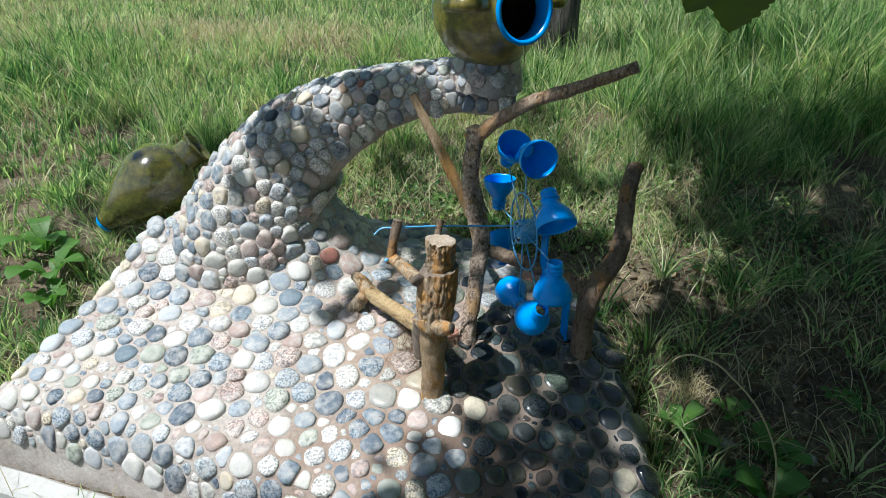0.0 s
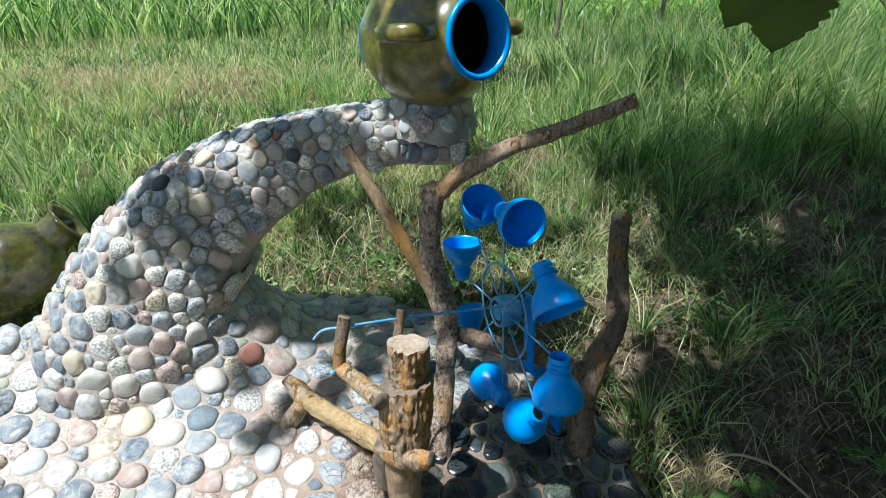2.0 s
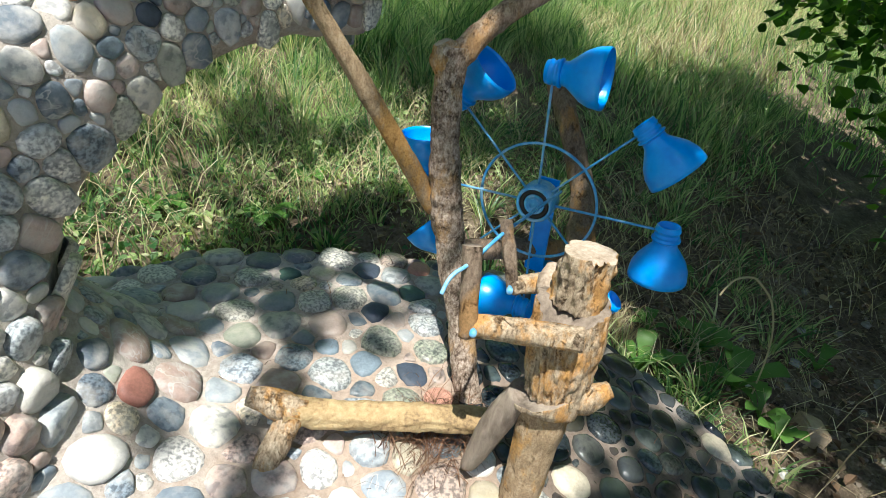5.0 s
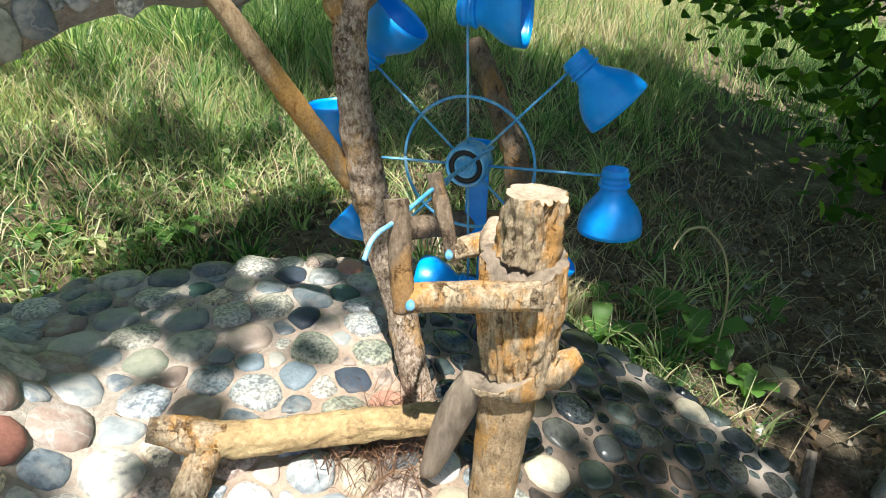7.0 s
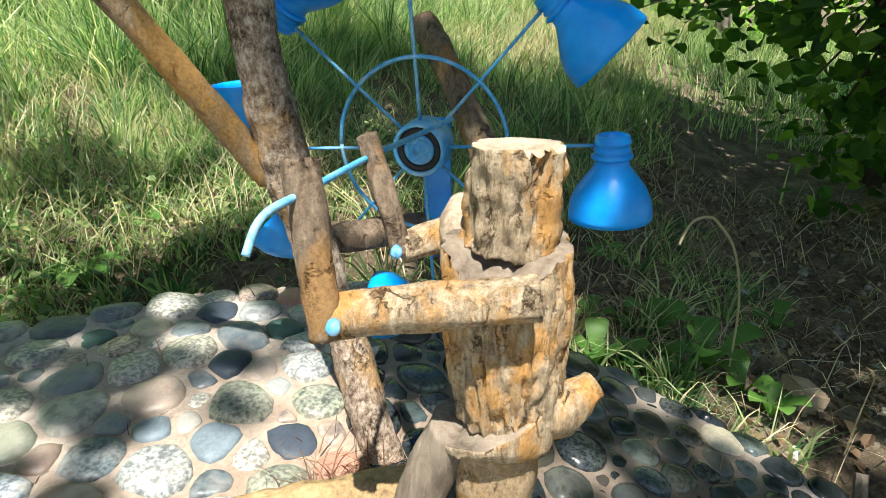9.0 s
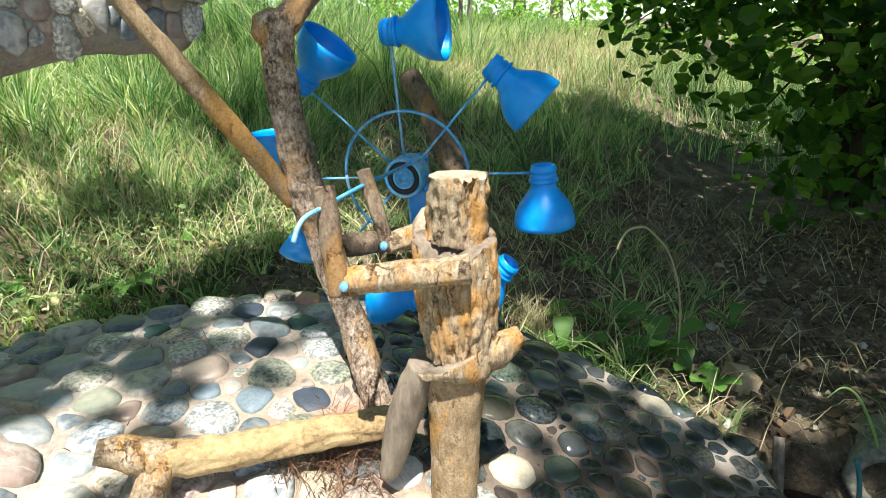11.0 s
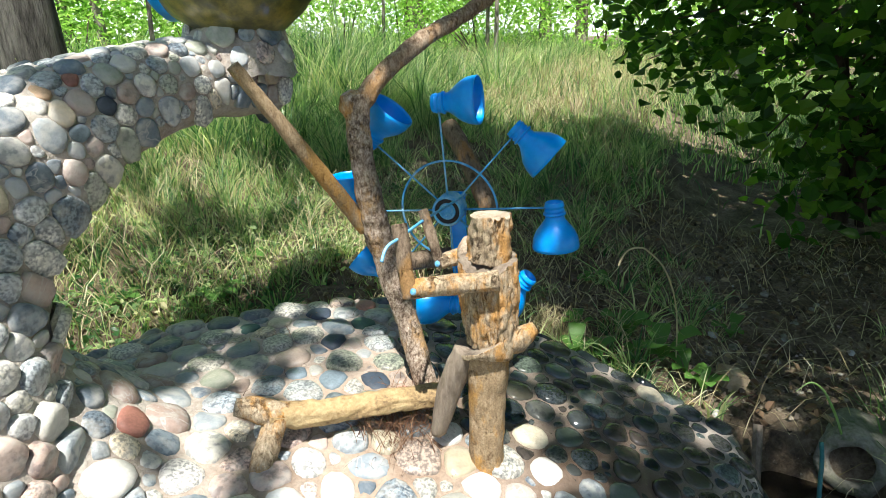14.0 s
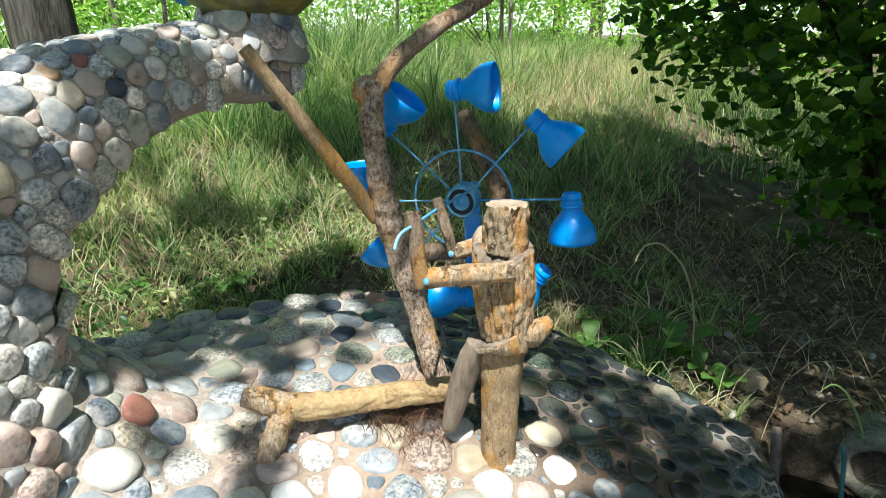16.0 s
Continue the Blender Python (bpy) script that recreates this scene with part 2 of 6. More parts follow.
def bark_material(name, stops, patch_col, amount, across=60.0, stretch=0.24, deep=0.005, dark=(0.42, 0.36, 0.31), streak=0.25):
    """Bark in long plates with broken fissures, and flushes where the outer bark has come off."""
    m, n, l, b = material(name, 0.9, 0, 0.2)
    tc = n.new("ShaderNodeTexCoord")
    mp = n.new("ShaderNodeMapping")
    mp.inputs["Scale"].default_value = (1, 1, stretch)
    wob = mix(n, l, 0.028, tc.outputs["Object"], noise_node(n, l, 45, 6, 0.7).outputs["Color"], "ADD")
    l.new(wob, mp.inputs[0])
    vor = n.new("ShaderNodeTexVoronoi")
    vor.feature = "DISTANCE_TO_EDGE"
    vor.inputs["Scale"].default_value = across
    l.new(mp.outputs[0], vor.inputs[0])
    crack = ramp(n, [(0.0, (0, 0, 0)), (0.035, (0.55, 0.55, 0.55)), (0.10, (1, 1, 1))])
    l.new(vor.outputs["Distance"], crack.inputs[0])
    gone = ramp(n, [(0.38, (0, 0, 0)), (0.50, (1, 1, 1))])
    l.new(noise_node(n, l, 48, 4).outputs[0], gone.inputs[0])
    lines = mix(n, l, gone.outputs[0], crack.outputs[0], (1.0, 1.0, 1.0))
    fine, broad = noise_node(n, l, 190, 8, 0.75, (1, 1, streak)), noise_node(n, l, 24, 6, 0.7, (1, 1, 0.5))
    grit = noise_node(n, l, 420, 5, 0.7)
    r = ramp(n, stops)
    l.new(fine.outputs[0], r.inputs[0])
    pr = ramp(n, [(0.56 - amount, (0, 0, 0)), (0.66 - amount, (0.9, 0.9, 0.9))])
    l.new(broad.outputs[0], pr.inputs[0])
    col = mix(n, l, pr.outputs[0], r.outputs[0], mix(n, l, fine.outputs[0], tuple(0.6 * c for c in patch_col), tuple(1.3 * c for c in patch_col)))
    col = mix(n, l, 1.0, col, mix(n, l, lines, dark, (1.04, 1.04, 1.03)), "MULTIPLY")
    gr = ramp(n, [(0.33, (0.66, 0.64, 0.61)), (0.5, (1, 1, 1)), (0.68, (1.22, 1.2, 1.18))])
    l.new(grit.outputs[0], gr.inputs[0])
    col = mix(n, l, 1.0, col, gr.outputs[0], "MULTIPLY")
    l.new(col, b.inputs["Base Color"])
    h = mix(n, l, 0.55, lines, mix(n, l, 0.4, fine.outputs[0], grit.outputs[0]))
    bump(n, l, b, h, 1.0, deep)
    return m


BARK = bark_material("rough_bark", [(0.33, (0.16, 0.115, 0.078)), (0.48, (0.34, 0.26, 0.175)), (0.66, (0.54, 0.445, 0.33))], (0.46, 0.24, 0.075), 0.075, 120.0, 0.22, 0.006, (0.40, 0.33, 0.28))
POST_BARK = bark_material("dark_post_bark", [(0.30, (0.07, 0.05, 0.038)), (0.48, (0.17, 0.125, 0.09)), (0.70, (0.29, 0.225, 0.17))], (0.30, 0.17, 0.07), 0.03)
STEM_BARK = bark_material("scaly_bark", [(0.36, (0.085, 0.056, 0.042)), (0.47, (0.27, 0.20, 0.15)), (0.60, (0.54, 0.445, 0.37))], (0.42, 0.26, 0.12), 0.03, 190.0, 0.6, 0.006, (0.36, 0.29, 0.24), 0.7)
PEELED = two_scale("peeled_wood", [(0.34, (0.13, 0.085, 0.05)), (0.47, (0.36, 0.25, 0.125)), (0.58, (0.47, 0.35, 0.185)), (0.70, (0.55, 0.44, 0.28))], 26, 190, 0.8, 0.8, 0.003, 0.3)
CUT = two_scale("sawn_wood", [(0.38, (0.22, 0.16, 0.11)), (0.5, (0.37, 0.295, 0.22)), (0.62, (0.50, 0.42, 0.335))], 30, 220, 0.8, 0.4, 0.002, 0.3)
GREY_WOOD = two_scale("weathered_grey_wood", [(0.36, (0.11, 0.085, 0.065)), (0.5, (0.225, 0.18, 0.14)), (0.64, (0.33, 0.275, 0.215))], 30, 160, 0.85, 0.8, 0.003, 0.25, (1, 1, 0.25))
ORANGE_BARK = bark_material("thin_orange_bark", [(0.28, (0.15, 0.10, 0.065)), (0.48, (0.28, 0.20, 0.12)), (0.72, (0.40, 0.31, 0.21))], (0.42, 0.235, 0.075), 0.08, 70.0, 0.3, 0.003, (0.7, 0.62, 0.55), 0.4)
LIMB_BARK = bark_material("flaky_limb_bark", [(0.34, (0.12, 0.078, 0.052)), (0.48, (0.27, 0.19, 0.13)), (0.64, (0.44, 0.345, 0.26))], (0.38, 0.22, 0.10), 0.03, 150.0, 0.3, 0.004, (0.5, 0.42, 0.36), 0.35)
RUST = two_scale("rusty_iron", [(0.3, (0.05, 0.03, 0.025)), (0.5, (0.14, 0.06, 0.04)), (0.7, (0.26, 0.13, 0.09))], 90, 400, 0.8, 0.5, 0.001, 0.3)
BLUE = two_scale("blue_paint", [(0.3, (0.0, 0.22, 0.78)), (0.5, (0.002, 0.31, 0.92)), (0.7, (0.02, 0.38, 0.95))], 12, 70, 0.30, 0.12, 0.001, 0.5)
BLUE_METAL = two_scale("weathered_blue_paint", [(0.34, (0.03, 0.21, 0.48)), (0.48, (0.07, 0.33, 0.62)), (0.62, (0.30, 0.52, 0.70))], 20, 140, 0.5, 0.35, 0.001, 0.5)
DARK = two_scale("black_rubber", [(0.3, (0.006, 0.006, 0.007)), (0.7, (0.02, 0.02, 0.02))], 20, 120, 0.5, 0.2, 0.001)
GLAZE = two_scale("olive_glaze", [(0.32, (0.04, 0.035, 0.012)), (0.46, (0.11, 0.10, 0.02)), (0.56, (0.24, 0.195, 0.035)), (0.70, (0.38, 0.30, 0.065))], 14, 60, 0.32, 0.12, 0.002, 0.6)
GLAZE.node_tree.nodes["Principled BSDF"].inputs["Coat Weight"].default_value = 0.6
GLAZE.node_tree.nodes["Principled BSDF"].inputs["Coat Roughness"].default_value = 0.14
DARK_GLAZE = two_scale("dark_olive_glaze", [(0.32, (0.025, 0.024, 0.010)), (0.46, (0.07, 0.068, 0.018)), (0.58, (0.13, 0.115, 0.025)), (0.72, (0.22, 0.18, 0.05))], 14, 60, 0.15, 0.12, 0.002, 0.6)
DARK_GLAZE.node_tree.nodes["Principled BSDF"].inputs["Coat Weight"].default_value = 1.0
DARK_GLAZE.node_tree.nodes["Principled BSDF"].inputs["Coat Roughness"].default_value = 0.08
CLAY = two_scale("dark_clay", [(0.3, (0.02, 0.017, 0.012)), (0.7, (0.05, 0.04, 0.03))], 20, 80, 0.9, 0.3, 0.002)
CONCRETE = two_scale("grey_concrete", [(0.3, (0.36, 0.35, 0.33)), (0.5, (0.48, 0.47, 0.45)), (0.7, (0.58, 0.57, 0.55))], 6, 120, 0.9, 0.5, 0.003, 0.2)
GRASS = leaf_material("grass_blade", [(0.0, (0.045, 0.125, 0.045)), (0.34, (0.18, 0.28, 0.12)), (0.68, (0.41, 0.50, 0.235)), (0.84, (0.56, 0.56, 0.36)), (1.0, (0.70, 0.62, 0.42))], 0.33, 0.5, 1.0)
STRAW = leaf_material("dry_straw", [(0.0, (0.26, 0.20, 0.11)), (0.5, (0.46, 0.385, 0.23)), (1.0, (0.66, 0.585, 0.42))], 0.6, 0.25)
LEAF = leaf_material("green_leaf", [(0.0, (0.035, 0.09, 0.012)), (0.6, (0.07, 0.155, 0.02)), (1.0, (0.14, 0.23, 0.03))], 0.42, 0.6)
# Leaf colour raised far above LEAF so distant crowns look sunlit.
LEAF_FAR_LIT = leaf_material("far_leaf_sunlit", [(0.0, (0.16, 0.30, 0.06)), (0.6, (0.32, 0.48, 0.12)), (1.0, (0.52, 0.64, 0.27))], 0.45, 0.55)
LEAF_HANG = leaf_material("hanging_leaf", [(0.0, (0.075, 0.10, 0.02)), (1.0, (0.11, 0.14, 0.03))], 0.5, 0.5)
LEAF_BUSH = leaf_material("bush_leaf", [(0.0, (0.022, 0.06, 0.010)), (0.6, (0.06, 0.14, 0.02)), (1.0, (0.20, 0.33, 0.05))], 0.38, 0.55)


# ---- mesh helpers ----
def raw_mesh(name, verts, faces, smooth=True, mats=(), mat_index=None):
    me = bpy.data.meshes.new(name)
    me.from_pydata([tuple(map(float, v)) for v in verts], [], [tuple(map(int, q)) for q in faces])
    for m in mats:
        me.materials.append(m)
    if mat_index is not None:
        me.polygons.foreach_set("material_index", np.asarray(mat_index, dtype=np.int32))
    if smooth:
        me.polygons.foreach_set("use_smooth", np.ones(len(me.polygons), dtype=bool))
    me.update()
    return me


def quad_soup(name, verts, quads, mat, smooth=True):
    """A large mesh of quads from numpy arrays."""
    me = bpy.data.meshes.new(name)
    me.vertices.add(len(verts))
    me.vertices.foreach_set("co", np.asarray(verts, dtype=np.float32).ravel())
    me.loops.add(quads.size)
    me.loops.foreach_set("vertex_index", quads.astype(np.int32).ravel())
    me.polygons.add(len(quads))
    me.polygons.foreach_set("loop_start", np.arange(len(quads), dtype=np.int32) * quads.shape[1])
    me.polygons.foreach_set("use_smooth", np.full(len(quads), smooth))
    me.materials.append(mat)
    me.update(calc_edges=True)
    me.validate()
    return me


def thing(name, label, category, group="", kind="", at=(0, 0, 0)):
    ob = new(name)
    ob.empty_display_size = 0.05
    ob.location = at
    return tagged(ob, label, category, group, kind)


def part(name, me, parent, label="", kind=""):
    ob = new(name, me)
    if parent is not None:
        ob.parent = parent
        ob.matrix_parent_inverse = Matrix.Translation(-total_loc(parent))
    return tagged(ob, label, kind=kind)


def total_loc(ob):
    v = Vector((0, 0, 0))
    while ob is not None and ob.type == "EMPTY":
        v = v + ob.location
        ob = ob.parent
    return v


def catmull(points, n):
    p = np.asarray(points, float)
    p = np.vstack([2 * p[0] - p[1], p, 2 * p[-1] - p[-2]])
    out = []
    segs = len(p) - 3
    for u in np.linspace(0, segs, n):
        i = min(int(u), segs - 1)
        t = u - i
        a, b, c, d = p[i:i + 4]
        out.append(0.5 * (2 * b + (c - a) * t + (2 * a - 5 * b + 4 * c - d) * t ** 2 + (3 * b - a - 3 * c + d) * t ** 3))
    return np.array(out)


def tube_data(points, radii, seg=16, rings=24, rough=0.0, scale=40.0, seed=0.0, flat=(1.0, 1.0), cap=True, bark=0.0, slant=(0.0, 0.0)):
    """Vertices, faces and which faces are caps, for a limb along points; rough is the depth of its knots and bark."""
    c = catmull(np.column_stack([np.asarray(points, float), radii]), rings)
    pts, rad = c[:, :3], np.maximum(c[:, 3], 0.0005)
    tang = np.gradient(pts, axis=0)
    tang /= np.linalg.norm(tang, axis=1)[:, None] + 1e-9
    ref = np.array([0.0, 0, 1]) if abs(tang[0][2]) < 0.9 else np.array([0.0, 1, 0])
    u = np.cross(ref, tang[0])
    u /= np.linalg.norm(u)
    length = np.concatenate([[0], np.cumsum(np.linalg.norm(np.diff(pts, axis=0), axis=1))])
    verts, faces, caps = [], [], []
    for i in range(rings):
        u = u - tang[i] * (u @ tang[i])
        u /= np.linalg.norm(u)
        v = np.cross(tang[i], u)
        for j in range(seg):
            a = 2 * math.pi * j / seg
            d = math.cos(a) * flat[0] * u + math.sin(a) * flat[1] * v
            q = pts[i] + rad[i] * d
            if rough:
                k = Vector(q) * scale + Vector((seed, seed * 1.7, seed * 0.3))
                r = rad[i] * (1 + rough * (noise.noise(k) + 0.6 * noise.noise(k * 2.7) + 0.8 * noise.noise(Vector((math.cos(a) * 1.5 + seed, math.sin(a) * 1.5, length[i] * 12)))))
                if bark:
                    e = Vector((math.cos(a) * rad[i] * 130 + seed, math.sin(a) * rad[i] * 130, length[i] * 24))
                    plate = abs(noise.noise(e)) + 0.5 * abs(noise.noise(e * 2.3))
                    r += bark * (min(plate * 2.2, 1.0) - 0.75)
                q = pts[i] + r * d
                if i == rings - 1:
                    q = q + tang[i] * (slant[0] * math.cos(a) + slant[1] * math.sin(a))
            verts.append(q)
    for i in range(rings - 1):
        for j in range(seg):
            k = (j + 1) % seg
            faces.append((i * seg + j, i * seg + k, (i + 1) * seg + k, (i + 1) * seg + j))
            caps.append(0)
    if cap:
        for i, rev in ((0, True), (rings - 1, False)):
            verts.append(pts[i])
            m = len(verts) - 1
            for j in range(seg):
                k = (j + 1) % seg
                q = (m, i * seg + j, i * seg + k)
                faces.append(q[::-1] if rev else q)
                caps.append(1)
    return verts, faces, caps


def join(items):
    verts, faces, idx = [], [], []
    for v, f, k in items:
        o = len(verts)
        verts += list(v)
        faces += [tuple(i + o for i in q) for q in f]
        idx += list(k)
    return verts, faces, idx


def limb(name, points, radii, parent, mats=None, label="", **kw):
    v, f, k = tube_data(points, radii, **kw)
    return part(name, raw_mesh(name, v, f, True, mats or (BARK, CUT), k), parent, label)


def rod(name, points, r, parent, mat, seg=8, rings=None, label=""):
    v, f, k = tube_data(points, [r] * len(points), seg=seg, rings=rings or max(2, 8 * (len(points) - 1)))
    return part(name, raw_mesh(name, v, f, True, (mat,)), parent, label)


def lathe_data(profile, seg=32, m=Matrix()):
    """Turns (radius, height) pairs round the z axis of m."""
    verts, faces = [], []
    for r, h in profile:
        for j in range(seg):
            a = 2 * math.pi * j / seg
            verts.append(m @ Vector((r * math.cos(a), r * math.sin(a), h)))
    for i in range(len(profile) - 1):
        for j in range(seg):
            k = (j + 1) % seg
            faces.append((i * seg + j, i * seg + k, (i + 1) * seg + k, (i + 1) * seg + j))
    return verts, faces


def frame_along(origin, axis, up=(0, 0, 1)):
    z = Vector(axis).normalized()
    x = Vector(up).cross(z)
    if x.length < 1e-4:
        x = Vector((1, 0, 0)).cross(z)
    x.normalize()
    y = z.cross(x)
    return Matrix((( x.x, y.x, z.x, origin[0]), (x.y, y.y, z.y, origin[1]), (x.z, y.z, z.z, origin[2]), (0, 0, 0, 1)))


# ---- ground ----
def smooth(a, b, v):
    t = np.clip((v - a) / (b - a), 0, 1)
    return t * t * (3 - 2 * t)


def ground_z(x, y):
    x, y = np.asarray(x, float), np.asarray(y, float)
    ramp_ = 0.25 * smooth(0.45, 1.95, y) + 0.31 * smooth(1.38, 2.95, y) * (1 - 0.45 * smooth(1.6, 4.0, x)) + 0.012 * np.clip(y - 3.0, 0, 6) - 0.03
    right = -0.08 * smooth(0.5, 1.0, x) * (1 - smooth(0.6, 1.1, y))
    far = 0.015 * np.clip(x - 1.0, 0, 4) * smooth(0.6, 1.5, y)
    bumps = 0.012 * np.sin(5.1 * x + 1.3 * y) * np.sin(4.3 * y - 1.1 * x + 0.7) + 0.02 * np.sin(1.7 * x + 0.4) * np.sin(1.3 * y)
    pit = -0.16 * np.exp(-(((x - 0.36) / 0.115) ** 6 + ((y - 0.445) / 0.105) ** 6))
    crumb = 0.006 * np.sin(61 * x + 9 * np.sin(17 * y)) * np.sin(53 * y + 7 * np.sin(23 * x)) * (np.abs(x) < 2) * (y < 2)
    return ramp_ + right + far + bumps + pit + crumb


def build_ground():
    a = np.linspace(-1, 1, 281)
    gx = 0.3 + 2.6 * a + 500 * np.sign(a) * np.abs(a) ** 9
    gy = 0.9 + 2.6 * a + 500 * np.sign(a) * np.abs(a) ** 9
    X, Y = np.meshgrid(gx, gy, indexing="ij")
    Z = ground_z(X, Y)
    n = len(a)
    i, j = np.meshgrid(np.arange(n - 1), np.arange(n - 1), indexing="ij")
    q = np.stack([i * n + j, (i + 1) * n + j, (i + 1) * n + j + 1, i * n + j + 1], -1).reshape(-1, 4)
    ob = new("ground", quad_soup("ground", np.stack([X, Y, Z], -1).reshape(-1, 3), q, SOIL))
    return tagged(ob, "dry brown soil slope with roots and litter", "ground", kind="structure")


ground = build_ground()


def build_backdrop():
    """Bright hazy sky low over the land, far behind the trees."""
    m = bpy.data.materials.new("bright_haze")
    m.use_nodes = True
    m.node_tree.nodes.remove(m.node_tree.nodes["Principled BSDF"])
    e = m.node_tree.nodes.new("ShaderNodeEmission")
    e.inputs[0].default_value, e.inputs[1].default_value = (0.93, 0.97, 1.0, 1), 1.1
    m.node_tree.links.new(e.outputs[0], m.node_tree.nodes["Material Output"].inputs[0])
    az = np.linspace(radians(-18), radians(132), 60)
    v = [(70 * math.cos(a), 70 * math.sin(a), z) for z in (-3.0, 16.0) for a in az]
    q = np.array([(i, i + 1, 61 + i, 60 + i) for i in range(59)])
    tagged(new("backdrop", quad_soup("backdrop", np.array(v), q, m)), "bright hazy sky low over the land", "sky", kind="structure")


build_backdrop()

# ---- pebble mound ----
OUTLINE = [(-0.87, 0.825), (-0.49, 0.718), (0.0, 0.572), (0.24, 0.505), (0.36, 0.55), (0.40, 0.74), (0.395, 1.0), (0.34, 1.17), (0.18, 1.32),
           (-0.02, 1.47), (-0.3, 1.52), (-0.6, 1.50), (-0.74, 1.30), (-0.80, 1.06)]


def edge_distance(x, y):
    """Metres inside the outline (minus outside)."""
    x, y = np.asarray(x, float), np.asarray(y, float)
    best, inside = np.full(x.shape, 9.0), np.zeros(x.shape, bool)
    for (ax, ay), (bx, by) in zip(OUTLINE, OUTLINE[1:] + OUTLINE[:1]):
        t = np.clip(((x - ax) * (bx - ax) + (y - ay) * (by - ay)) / ((bx - ax) ** 2 + (by - ay) ** 2), 0, 1)
        best = np.minimum(best, np.hypot(x - ax - t * (bx - ax), y - ay - t * (by - ay)))
        cross = (ay > y) != (by > y)
        inside ^= cross & (x < (bx - ax) * (y - ay) / (by - ay + 1e-12) + ax)
    return np.where(inside, best, -best)


def mound_z(x, y):
    x, y = np.asarray(x, float), np.asarray(y, float)
    apron = 0.235 - 0.28 * np.logaddexp(0, (1.10 - y) * 14) / 14 - 0.16 * np.logaddexp(0, (x - 0.15) * 14) / 14
    ax, ay, bx, by = -0.66, 1.22, -0.36, 1.30
    t = np.clip(((x - ax) * (bx - ax) + (y - ay) * (by - ay)) / ((bx - ax) ** 2 + (by - ay) ** 2), 0, 1)
    d = np.hypot(x - ax - t * (bx - ax), y - ay - t * (by - ay))
    skirt = 0.33 + 0.16 * t - (1.0 + 0.26 * t) * d
    k = 45.0
    top = np.logaddexp(k * apron, k * skirt) / k
    g = np.maximum(ground_z(x, y), -0.05) - 0.02
    e = np.clip(edge_distance(x, y) / 0.05, 0, 1)
    return g + (top - g) * np.sqrt(np.clip(1 - (1 - e) ** 2, 0, 1))


mound = thing("pebble_fountain", "pale mortar mound set with grey river pebbles, arched neck", "fountain")


# centre x, y, z; half thickness in the arch's plane; half depth across it
ARCH = [(0.150, 1.312, 0.632, 0.060, 0.070), (0.03, 1.318, 0.633, 0.056, 0.069), (-0.10, 1.325, 0.612, 0.064, 0.072), (-0.205, 1.325, 0.572, 0.084, 0.088),
        (-0.32, 1.325, 0.50, 0.110, 0.115), (-0.395, 1.32, 0.40, 0.145, 0.165), (-0.44, 1.31, 0.28, 0.185, 0.20), (-0.47, 1.30, 0.10, 0.24, 0.24)]
arch_c = catmull(ARCH, 60)


def arch_point(s, a):
    """A point and outward normal of the arch: s along it from 0 to 1, a round it."""
    u = s * (len(arch_c) - 1)
    i = min(int(u), len(arch_c) - 2)
    c = arch_c[i] + (arch_c[i + 1] - arch_c[i]) * (u - i)
    t = arch_c[i + 1][:3] - arch_c[i][:3]
    t /= np.linalg.norm(t)
    side = np.array([0.0, 1.0, 0.0])
    up = np.cross(side, t)
    up /= np.linalg.norm(up)
    ca, sa = math.cos(a), math.sin(a)
    # a rounded box section
    p = 2.6
    k = (abs(ca) ** p + abs(sa) ** p) ** (-1 / p)
    off = up * c[3] * k * ca + side * c[4] * k * sa
    nrm = up * (math.copysign(abs(ca) ** (p - 1), ca) / c[3]) + side * (math.copysign(abs(sa) ** (p - 1), sa) / c[4])
    return c[:3] + off, nrm / np.linalg.norm(nrm), t


def build_arch():
    seg, rings = 40, 70
    verts, faces = [], []
    for i in range(rings):
        for j in range(seg):
            p, nrm, t = arch_point(i / (rings - 1), 2 * math.pi * j / seg)
            p = p + nrm * 0.004 * noise.noise(Vector(p) * 30)
            verts.append(p)
    for i in range(rings - 1):
        for j in range(seg):
            k = (j + 1) % seg
            faces.append((i * seg + j, i * seg + k, (i + 1) * seg + k, (i + 1) * seg + j))
    verts.append(np.mean(verts[:seg], axis=0) + np.array([0.012, 0, 0]))
    for j in range(seg):
        faces.append((len(verts) - 1, (j + 1) % seg, j))
    part("arched_neck", raw_mesh("arched_neck", verts, faces, True, (MORTAR,)), mound, "mortar arch curving over to hold a jar")


build_arch()

# ---- wooden parts ----
FIG = Vector((0.0, 0.84, 0.15))


